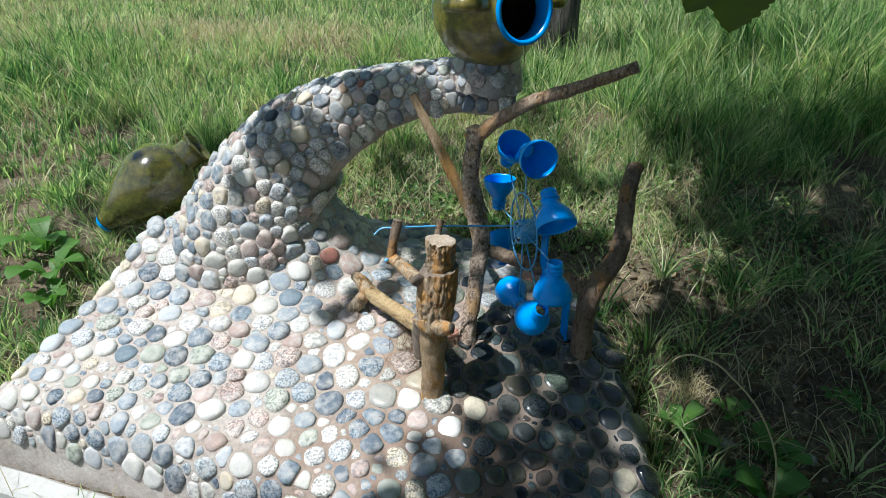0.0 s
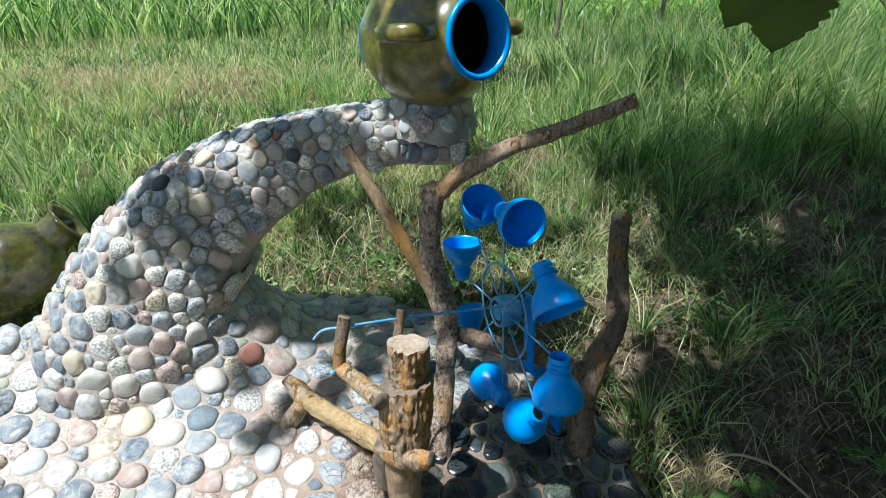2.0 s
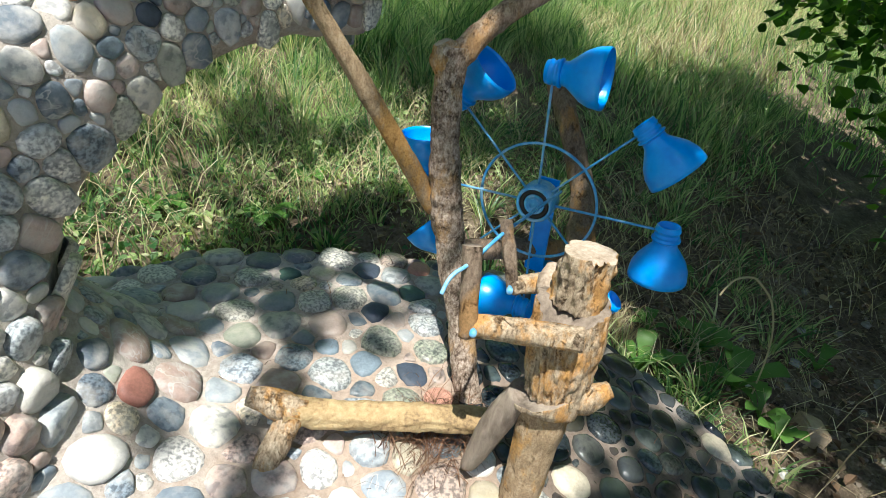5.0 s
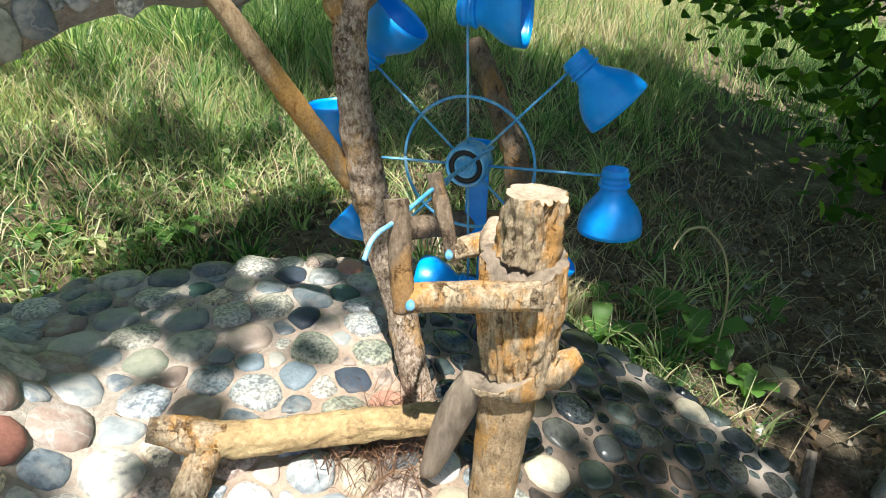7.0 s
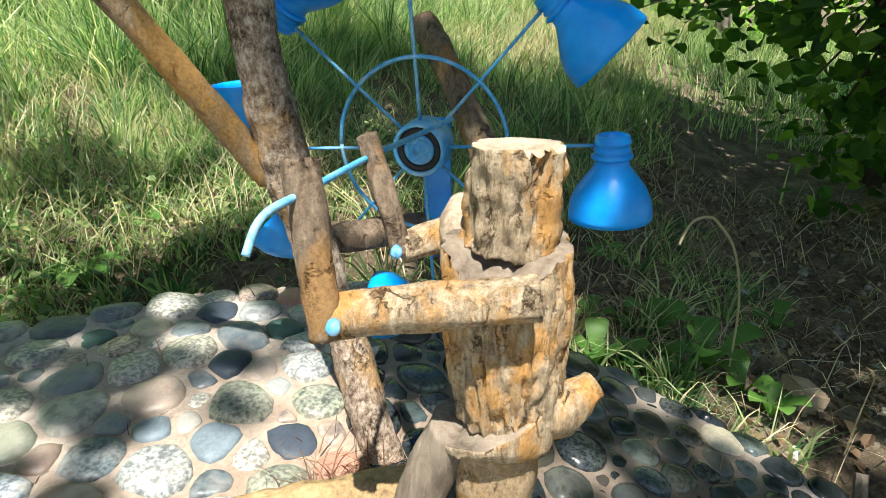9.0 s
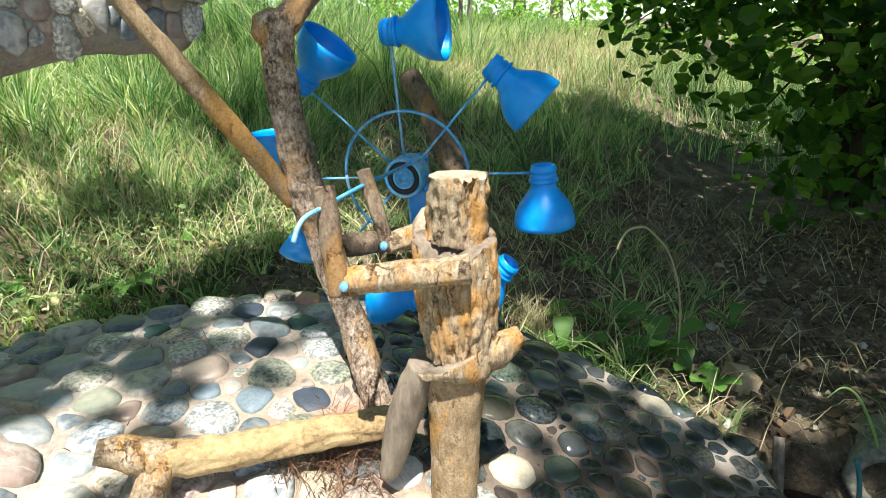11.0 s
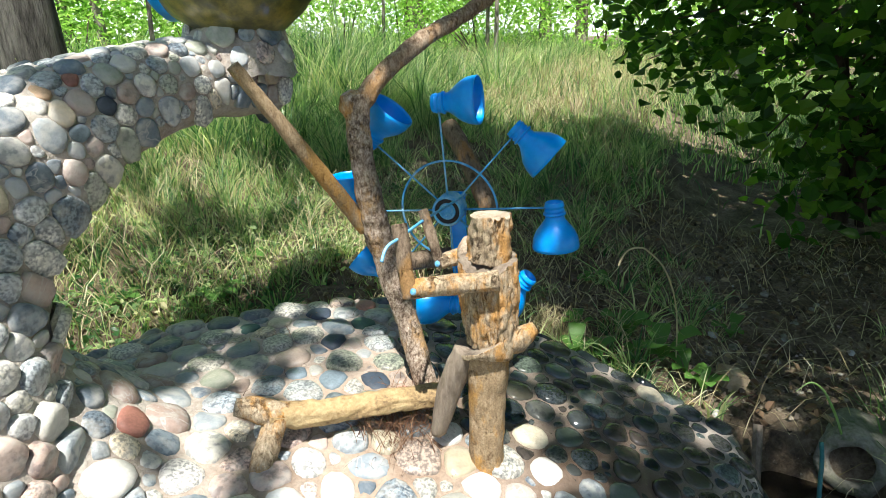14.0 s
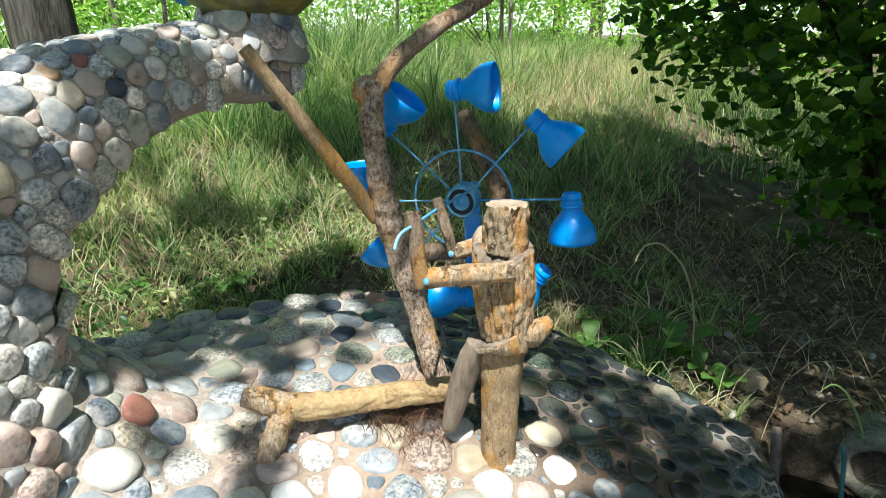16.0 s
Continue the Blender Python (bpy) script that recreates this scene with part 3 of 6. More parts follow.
def build_figure():
    items = []

    def log(points, radii, kind=0, end=3, cut=(), **kw):
        """A log; each cut (point, outward normal, material) saws a piece off it."""
        v, f, k = tube_data(points, radii, **kw)
        k = [end if c else kind for c in k]
        for where, normal, mat in cut:
            q, nn = Vector(where), Vector(normal).normalized()
            seg, rings = kw["seg"], kw["rings"]
            v = [Vector(c) for c in v]
            over = [(c - q).dot(nn) > 0 for c in v]
            ax = (Vector(points[-1]) - Vector(points[0])).normalized()
            order = list(range(rings)) if ax.dot(nn) > 0 else list(range(rings))[::-1]
            lost = [[i * seg + j for i in order if over[i * seg + j]] for j in range(seg)]
            edge = [v[g[0]] - ax * ((v[g[0]] - q).dot(nn) / ax.dot(nn)) if g else None for g in lost]
            for j, gone in enumerate(lost):
                near = [edge[(j + o) % seg] for o in (-1, 0, 1) if edge[(j + o) % seg]]
                for g in gone:
                    v[g] = sum(near, Vector()) / len(near)
            for c in (rings * seg, rings * seg + 1):
                if over[c]:
                    v[c] = v[c] - ax * ((v[c] - q).dot(nn) / ax.dot(nn))
            k = [mat if all(over[i] for i in g) else c for g, c in zip(f, k)]
        items.append((v, f, k))
    # head, trunk, hip knob
    log([(0.001, 0.841, 0.432), (0.003, 0.838, 0.46), (0.004, 0.837, 0.497)], [0.0225, 0.0235, 0.0225], end=1, cut=(((0.004, 0.837, 0.486), (0.10, 0.03, 0.99), 1), ((-0.009, 0.819, 0.483), (-0.55, -0.66, 0.50), 1)), seg=60, rings=44, rough=0.13, seed=1, bark=0.0055, slant=(0.0, 0.0))
    log([(-0.006, 0.836, 0.335), (-0.004, 0.838, 0.385), (0.0, 0.841, 0.450)], [0.0285, 0.0335, 0.032], cut=(((0.0, 0.841, 0.436), (-0.07, -0.03, 0.99), 3), ((-0.018, 0.836, 0.435), (-0.72, -0.06, 0.69), 3)), seg=110, rings=90, rough=0.05, seed=2, bark=0.0045)
    log([(-0.012, 0.825, 0.337), (0.006, 0.806, 0.338), (0.022, 0.793, 0.346)], [0.016, 0.014, 0.009], seg=24, rings=16, rough=0.16, seed=9, bark=0.002)
    log([(-0.012, 0.842, 0.335), (-0.012, 0.838, 0.325), (-0.014, 0.838, 0.318)], [0.034, 0.032, 0.026], seg=40, rings=10, rough=0.10, seed=21, bark=0.002)
    # standing leg, its cleft twin and the bent leg
    log([(-0.016, 0.840, 0.125), (-0.012, 0.843, 0.17), (-0.010, 0.842, 0.24), (-0.008, 0.84, 0.325)], [0.026, 0.0215, 0.022, 0.026], 4, seg=36, rings=44, rough=0.09, seed=3, bark=0.0015)
    log([(-0.020, 0.860, 0.330), (-0.028, 0.880, 0.275), (-0.033, 0.900, 0.205)], [0.017, 0.018, 0.012], 3, seg=28, rings=26, rough=0.10, seed=4, bark=0.001, flat=(1.15, 0.8))
    log([(0.005, 0.905, 0.236), (-0.05, 0.96, 0.243), (-0.10, 1.01, 0.246), (-0.158, 1.058, 0.262)], [0.016, 0.015, 0.0155, 0.0165], 2, seg=40, rings=60, rough=0.13, seed=5, bark=0.0022)
    log([(-0.146, 1.048, 0.256), (-0.164, 1.066, 0.272), (-0.182, 1.082, 0.282)], [0.017, 0.015, 0.010], 0, seg=24, rings=16, rough=0.16, seed=16, bark=0.002)
    log([(-0.150, 1.050, 0.262), (-0.175, 1.05, 0.228), (-0.215, 1.05, 0.175)], [0.0155, 0.0145, 0.013], 0, seg=28, rings=28, rough=0.12, seed=6, bark=0.0018)
    # arms
    log([(-0.034, 0.812, 0.426), (-0.058, 0.858, 0.423), (-0.079, 0.894, 0.420)], [0.0112, 0.0112, 0.0104], 0, 3, seg=34, rings=34, rough=0.07, seed=7, bark=0.0013)
    bv, bf = lathe_data([(0.0, 0.0022), (0.0026, 0.002), (0.0034, 0.0), (0.0034, -0.004)], 12, frame_along((-0.0500, 0.8285, 0.427), (-0.87, -0.48, 0.06)))
    items.append(([Vector(c) for c in bv], bf, [5] * len(bf)))
    log([(0.020, 0.872, 0.432), (0.012, 0.888, 0.426), (-0.004, 0.902, 0.422)], [0.0105, 0.0095, 0.0085], 0, seg=24, rings=18, rough=0.10, seed=8, bark=0.0013)
    log([(0.0, 0.866, 0.43), (0.012, 0.872, 0.436), (0.026, 0.876, 0.443)], [0.012, 0.012, 0.009], 1, seg=16, rings=8, rough=0.12, seed=18)
    v, f, k = join(items)
    ob = new("log_figure", raw_mesh("log_figure", v, f, True, (BARK, CUT, PEELED, GREY_WOOD, ORANGE_BARK, RUST), k))
    return tagged(ob, "jointed figure of sawn bark-covered logs at a crank", "sculpture")


figure = build_figure()


def crank_lever(points, radii, bolt, label, seed):
    lever = thing("crank_lever", label, "wooden lever", group="crank levers", at=points[-1])
    limb("stick", points, radii, lever, (POST_BARK, GREY_WOOD), rough=0.10, seed=seed, rings=30, seg=26, bark=0.0013)
    v, f = lathe_data([(0.0, 0.0045), (0.0022, 0.0045), (0.0032, 0.0035), (0.0032, -0.001), (0.002, -0.002), (0.002, -0.016)], 16, frame_along(bolt, (-0.85, -0.5, 0.05)))
    part("bolt", raw_mesh("bolt", v, f, True, (BLUE_METAL,)), lever, "blue-painted bolt head")


crank_lever([(-0.0700, 0.9097, 0.489), (-0.0785, 0.9015, 0.454), (-0.0855, 0.8935, 0.4125)], [0.0085, 0.0082, 0.0078], (-0.0900, 0.8852, 0.4237), "thick bark-covered stick swinging on the blue crank", 31)
crank_lever([(0.0035, 0.9243, 0.4830), (-0.0030, 0.9113, 0.4545), (-0.0065, 0.900, 0.4203)], [0.0062, 0.0062, 0.0058], (-0.0160, 0.8975, 0.4263), "thin bark-covered stick swinging on the blue crank", 32)

tree = thing("forked_branch", "dead forked branch set upright in the mortar", "branch", at=(0.07, 0.99, 0.2))
limb("stem", [(0.055, 0.962, 0.17), (0.066, 0.992, 0.26), (0.084, 1.04, 0.37), (0.074, 1.048, 0.44), (0.060, 1.048, 0.52), (0.068, 1.056, 0.608)],
     [0.018, 0.0165, 0.0175, 0.0195, 0.0155, 0.0165], tree, (STEM_BARK, CUT), rough=0.13, seed=11, rings=110, seg=36, bark=0.002)
limb("knob", [(0.066, 1.056, 0.585), (0.064, 1.060, 0.60), (0.060, 1.064, 0.612)], [0.016, 0.018, 0.010], tree, rough=0.2, seed=19, rings=14, seg=24, bark=0.002)
limb("upper_limb", [(0.068, 1.054, 0.592), (0.105, 1.04, 0.628), (0.16, 1.01, 0.668), (0.225, 0.985, 0.696), (0.318, 0.955, 0.738)],
     [0.0125, 0.0125, 0.0115, 0.0105, 0.0095], tree, (LIMB_BARK, CUT), rough=0.13, seed=12, rings=90, seg=28, bark=0.0016)
limb("side_limb", [(0.068, 1.06, 0.425), (0.03, 1.085, 0.50), (-0.01, 1.11, 0.575), (-0.053, 1.137, 0.654)], [0.012, 0.0105, 0.0095, 0.008], tree, (ORANGE_BARK, CUT), rough=0.10, seed=13, rings=60, seg=24, bark=0.0012)

post = thing("leaning_post", "bent weathered branch post set in the mortar", "branch", at=(0.29, 0.95, 0.2))
limb("stem", [(0.289, 0.955, 0.17), (0.288, 0.955, 0.262), (0.302, 0.965, 0.322), (0.347, 0.995, 0.378), (0.362, 1.03, 0.44), (0.370, 1.06, 0.487), (0.390, 1.095, 0.525)], [0.022, 0.020, 0.021, 0.018, 0.0165, 0.016, 0.0165], post, (POST_BARK, CUT), rough=0.13, seed=14, rings=80, seg=32, bark=0.002)
limb("cross_limb", [(0.292, 0.962, 0.315), (0.24, 0.985, 0.335), (0.17, 1.01, 0.352), (0.10, 1.04, 0.365)], [0.016, 0.015, 0.0145, 0.013], post, (POST_BARK, CUT), rough=0.13, seed=15, rings=50, seg=26, bark=0.0018)

# ---- water wheel ----
HUB = Vector((0.157, 0.974, 0.437))
AXLE = Vector((-0.978, -0.208, 0.0)).normalized()
PHASE = radians(-3)
wheel = thing("waterwheel", "blue wire wheel carrying eight cut bottle-top cups", "water wheel", at=HUB)


def build_cup():
    outer = [(0.0125, 0.0), (0.0135, 0.001), (0.0135, 0.004), (0.0145, 0.005), (0.0145, 0.007), (0.0132, 0.008), (0.0132, 0.011), (0.0145, 0.012),
             (0.0145, 0.014), (0.013, 0.016), (0.0165, 0.017), (0.0165, 0.019), (0.0135, 0.021), (0.0145, 0.027), (0.021, 0.036), (0.028, 0.046), (0.0325, 0.057), (0.034, 0.068), (0.034, 0.073)]
    inner = [(r - 0.0012, h) for r, h in outer[::-1] if h > 0.02] + [(0.0115, 0.02), (0.0115, 0.0), (0.0125, 0.0)]
    v, f = lathe_data([q for q in outer if q[1] > 0.0195] + [q for q in inner if q[1] > 0.0195], 36)
    v2, f2 = lathe_data([q for q in outer if q[1] < 0.0215] + [q for q in inner if q[1] < 0.021], 28)
    return raw_mesh("cup", v, f, True, (BLUE,)), raw_mesh("threaded_neck", v2, f2, True, (BLUE,))


cup_mesh, neck_mesh = build_cup()
wu = AXLE.cross(Vector((0, 0, 1))).normalized()
wv = Vector((0, 0, 1))
for i in range(8):
    a = PHASE + i * math.pi / 4
    out = wu * math.cos(a) + wv * math.sin(a)
    tan = wu * -math.sin(a) + wv * math.cos(a)
    cup = part("cup", cup_mesh, wheel)
    cup.matrix_basis = frame_along(HUB + out * 0.152 - tan * 0.008, tan, out) @ Matrix.Diagonal((0.96, 0.96, 0.90, 1.0))
    neck = new("threaded_neck", neck_mesh)
    neck.parent = cup
    rod("spoke", [HUB + out * 0.02, HUB + out * 0.09, HUB + out * 0.142], 0.0015, wheel, BLUE_METAL, 6, 4)
rod("ring", [HUB + (wu * math.cos(a) + wv * math.sin(a)) * 0.072 for a in np.linspace(0, 2 * math.pi, 33)], 0.0018, wheel, BLUE_METAL, 6, 65)
v, f = lathe_data([(0, -0.02), (0.021, -0.02), (0.023, -0.018), (0.023, 0.008), (0.0215, 0.012), (0.0190, 0.012), (0.0185, 0.008)], 32, frame_along(HUB, AXLE))
part("hub", raw_mesh("hub", v, f, True, (BLUE_METAL,)), wheel)
v, f = lathe_data([(0.0185, 0.009), (0.0175, 0.0105), (0.0130, 0.0100), (0.0125, 0.007)], 28, frame_along(HUB, AXLE))
part("bearing", raw_mesh("bearing", v, f, True, (DARK,)), wheel, "black bearing seal")
v, f = lathe_data([(0.0, 0.0105), (0.0045, 0.0105), (0.0050, 0.0085), (0.0085, 0.0085), (0.0095, 0.0115), (0.0118, 0.0115), (0.0128, 0.009)], 20, frame_along(HUB, AXLE))
part("axle_end", raw_mesh("axle_end", v, f, True, (BLUE_METAL,)), wheel)
crank_pts = [HUB + Vector((-0.008, -0.032, 0.027)), Vector((0.06, 0.930, 0.4685)), Vector((-0.0034, 0.9212, 0.472)), Vector((-0.0754, 0.9065, 0.4758)),
             Vector((-0.0952, 0.906, 0.4751)), Vector((-0.104, 0.9067, 0.4707)), Vector((-0.112, 0.9062, 0.4617))]
rod("crank", crank_pts, 0.0018, wheel, BLUE_METAL, 10, 60)
back = HUB - AXLE * 0.045


def flat_bar(name, path, width, thick, parent, mat, across):
    """A bent strip of metal along path."""
    verts, faces = [], []
    c = Vector(across).normalized()
    p = [Vector(q) for q in path]
    for i, q in enumerate(p):
        t = (p[min(i + 1, len(p) - 1)] - p[max(i - 1, 0)]).normalized()
        nrm = t.cross(c).normalized()
        for sx, sy in ((-1, -1), (1, -1), (1, 1), (-1, 1)):
            verts.append(q + c * sx * width / 2 + nrm * sy * thick / 2)
    for i in range(len(p) - 1):
        for j in range(4):
            k = (j + 1) % 4
            faces.append((i * 4 + j, i * 4 + k, i * 4 + 4 + k, i * 4 + 4 + j))
    faces += [(3, 2, 1, 0), tuple(len(verts) - 4 + j for j in range(4))]
    return part(name, raw_mesh(name, verts, faces, False, (mat,)), parent)


bracket = thing("wheel_bracket", "blue-painted bent flat steel bar carrying the wheel", "bracket", at=(0.24, 0.97, 0.2))
flat_bar("bar", [back + Vector((0, 0, 0.016)), back + Vector((0.0, 0, -0.02)), back + Vector((0.002, 0, -0.105)), back + Vector((0.004, 0.0, -0.118)), back + Vector((0.012, 0, -0.124)),
                 back + Vector((0.045, 0.006, -0.122)), back + Vector((0.054, 0.007, -0.128)), back + Vector((0.056, 0.007, -0.142)), back + Vector((0.058, 0.006, -0.25))], 0.026, 0.004, bracket, BLUE, wu)
v, f = lathe_data([(0.0, -0.052), (0.010, -0.052), (0.010, -0.018)], 16, frame_along(HUB, AXLE))
part("spindle", raw_mesh("spindle", v, f, True, (BLUE_METAL,)), bracket)

# ---- jars ----
jar = thing("glazed_jar", "olive-glazed clay jar with a blue-painted cut mouth", "jar", at=(0.10, 1.28, 0.70))
JC, JA = Vector((0.10, 1.268, 0.797)), Vector((0.46, -0.88, 0.06)).normalized()
jm = frame_along(JC, JA)
prof = [(0.0, -0.105), (0.066, -0.104), (0.074, -0.098), (0.094, -0.07), (0.110, -0.03), (0.1135, 0.005), (0.107, 0.045), (0.085, 0.08), (0.068, 0.098), (0.060, 0.108), (0.0575, 0.122)]
v, f = lathe_data(prof, 56, jm)
body = part("body", raw_mesh("jar_body", v, f, True, (GLAZE,)), jar)
v, f = lathe_data([(0.0575, 0.119), (0.062, 0.122), (0.063, 0.127), (0.0595, 0.131), (0.053, 0.128), (0.0525, 0.09), (0.066, 0.068)], 56, jm)
part("rim", raw_mesh("jar_rim", v, f, True, (BLUE,)), jar, "bright blue painted rim")
v, f = lathe_data([(0.066, 0.07), (0.092, 0.02), (0.08, -0.05), (0.0, -0.085)], 40, jm)
part("inside", raw_mesh("jar_inside", v, f, True, (CLAY,)), jar, "dark unglazed inside")
v, f = lathe_data([(0.0, -0.114), (0.070, -0.114), (0.076, -0.108), (0.0755, -0.094)], 40, jm)
part("base_disc", raw_mesh("jar_base_disc", v, f, True, (BLUE,)), jar, "blue painted jar base")
for side in (-1, 1):
    pts = [jm @ Vector((side * r, 0.012, h)) for r, h in ((0.066, 0.098), (0.092, 0.100), (0.113, 0.088), (0.121, 0.064), (0.116, 0.036), (0.103, 0.018))]
    v, f, k = tube_data(pts, [0.010, 0.011, 0.011, 0.011, 0.011, 0.010], seg=14, rings=24, flat=(1.0, 1.25))
    part("handle", raw_mesh("jar_handle", v, f, True, (GLAZE,)), jar)
v, f = lathe_data([(0.082, -0.05), (0.077, -0.02), (0.070, 0.002), (0.065, 0.014), (0.058, 0.022), (0.0, 0.024)], 44, Matrix.Translation((0.10, 1.29, 0.684)))
v = [p + (0.010 * noise.noise(p * 45) + 0.005 * noise.noise(p * 130)) * (p - Vector((0.10, 1.29, 0.684))).normalized() for p in v]
part("jar_seat", raw_mesh("jar_seat", v, f, True, (MORTAR,)), mound, "lumpy mortar bed under the jar")

pot = thing("fallen_amphora", "olive-glazed amphora lying in the grass", "amphora", at=(-0.85, 1.55, 0.25))
pm = frame_along((-0.955, 1.50, 0.205), (0.27, 0.10, 0.20))
v, f = lathe_data([(0.0, 0.0), (0.020, 0.0), (0.030, 0.012), (0.052, 0.06), (0.084, 0.13), (0.102, 0.195), (0.094, 0.25), (0.062, 0.287), (0.043, 0.30)], 44, pm)
part("body", raw_mesh("amphora_body", v, f, True, (DARK_GLAZE,)), pot)
v, f = lathe_data([(0.043, 0.30), (0.042, 0.33), (0.050, 0.345), (0.056, 0.349), (0.055, 0.353), (0.048, 0.352), (0.037, 0.335), (0.036, 0.29), (0.0, 0.27)], 40, pm)
part("neck", raw_mesh("amphora_neck", v, f, True, (DARK_GLAZE,)), pot)
# The sky's bluish reflection on the tip, put in as a blue disc.
v, f = lathe_data([(0.0, -0.004), (0.021, -0.004), (0.026, 0.002), (0.029, 0.008)], 32, pm)
part("base_disc", raw_mesh("amphora_base_disc", v, f, True, (BLUE,)), pot, "amphora foot coloured blue for a sky reflection")
pts = [pm @ Vector((0.02, -r, h)) for r, h in ((0.042, 0.325), (0.085, 0.318), (0.105, 0.29), (0.102, 0.25), (0.088, 0.235))]
v, f, k = tube_data(pts, [0.008] * 5, seg=12, rings=20)
part("handle", raw_mesh("amphora_handle", v, f, True, (DARK_GLAZE,)), pot)


# ---- leaves and grass ----
def leaf_cloud(name, centres, normals, size, mat, width=0.62, parent=None, label="", kind="", fold=0.12):
    """One mesh of many small leaves: each six-cornered, folded a little along its rib."""
    n = len(centres)
    nrm = normals / (np.linalg.norm(normals, axis=1)[:, None] + 1e-9)
    ref = rng.normal(size=(n, 3))
    u = np.cross(nrm, ref)
    u /= np.linalg.norm(u, axis=1)[:, None] + 1e-9
    v = np.cross(nrm, u)
    size = np.broadcast_to(size, n)[:, None]
    shape = [(0, 0, 0), (width * 0.5, 0.28, fold), (width * 0.42, 0.66, fold), (0, 1.0, -0.06), (-width * 0.42, 0.66, fold), (-width * 0.5, 0.28, fold)]
    pts = np.stack([centres + size * (a * u + b * v + c * nrm) for a, b, c in shape], 1).reshape(-1, 3)
    k = np.arange(n)[:, None] * 6
    quads = np.concatenate([k + np.array([[0, 1, 2, 3]]), k + np.array([[0, 3, 4, 5]])])
    return part(name, quad_soup(name, pts, quads, mat, False), parent, label, kind)


def blades(name, x, y, h, w, lean, mat, label, category, z=None, az=None):
    """Grass: each blade a narrow strip of three bent pieces."""
    n = len(x)
    z = ground_z(x, y) - 0.005 if z is None else z
    az, tw = (rng.uniform(0, 2 * math.pi, n) if az is None else az), rng.uniform(0, 2 * math.pi, n)
    lv = np.array([0.0, 0.4, 0.75, 1.0])
    wd = np.array([1.0, 0.85, 0.5, 0.06])
    pts = np.empty((n, 8, 3))
    for i in range(4):
        bend = lean * lv[i] ** 1.8
        cx = x + np.cos(az) * bend * h
        cy = y + np.sin(az) * bend * h
        cz = z + h * lv[i] * np.sqrt(np.clip(1 - (0.75 * bend) ** 2, 0.03, 1))
        for j, sgn in ((0, -0.5), (1, 0.5)):
            pts[:, 2 * i + j] = np.stack([cx + sgn * w * wd[i] * np.cos(tw), cy + sgn * w * wd[i] * np.sin(tw), cz], 1)
    k = np.arange(n)[:, None] * 8
    q = np.concatenate([k + np.array([[2 * i, 2 * i + 1, 2 * i + 3, 2 * i + 2]]) for i in range(3)])
    return tagged(new(name, quad_soup(name, pts.reshape(-1, 3), q, mat)), label, category, kind="stuff")


def patch(x, y, f=1.0, s=0.0):
    return 0.5 + 0.25 * np.sin(2.3 * f * x + 1.1 + s) * np.sin(1.9 * f * y + 0.3 * x + s) + 0.25 * np.sin(5.7 * f * x - 1.3 * y + 2 * s) * np.sin(4.9 * f * y + s)


def grow(n, x0, x1, y0, y1, power=1.0):
    x, y = rng.uniform(x0, x1, n), y0 + (y1 - y0) * rng.uniform(0, 1, n) ** power
    keep = edge_distance(x, y) < -0.012
    bare = smooth(0.46, 0.58, x) * (1 - smooth(0.56, 0.78, y + 0.06 * np.sin(7 * x) - 0.34 * smooth(1.0, 1.6, x))) * (1 - smooth(2.4, 3.4, x))
    bare = np.maximum(bare, (1 - smooth(0.55, 0.85, y)) * (np.abs(x) < 0.9))
    keep &= rng.uniform(0, 1, n) > bare * 0.97
    return x[keep], y[keep]


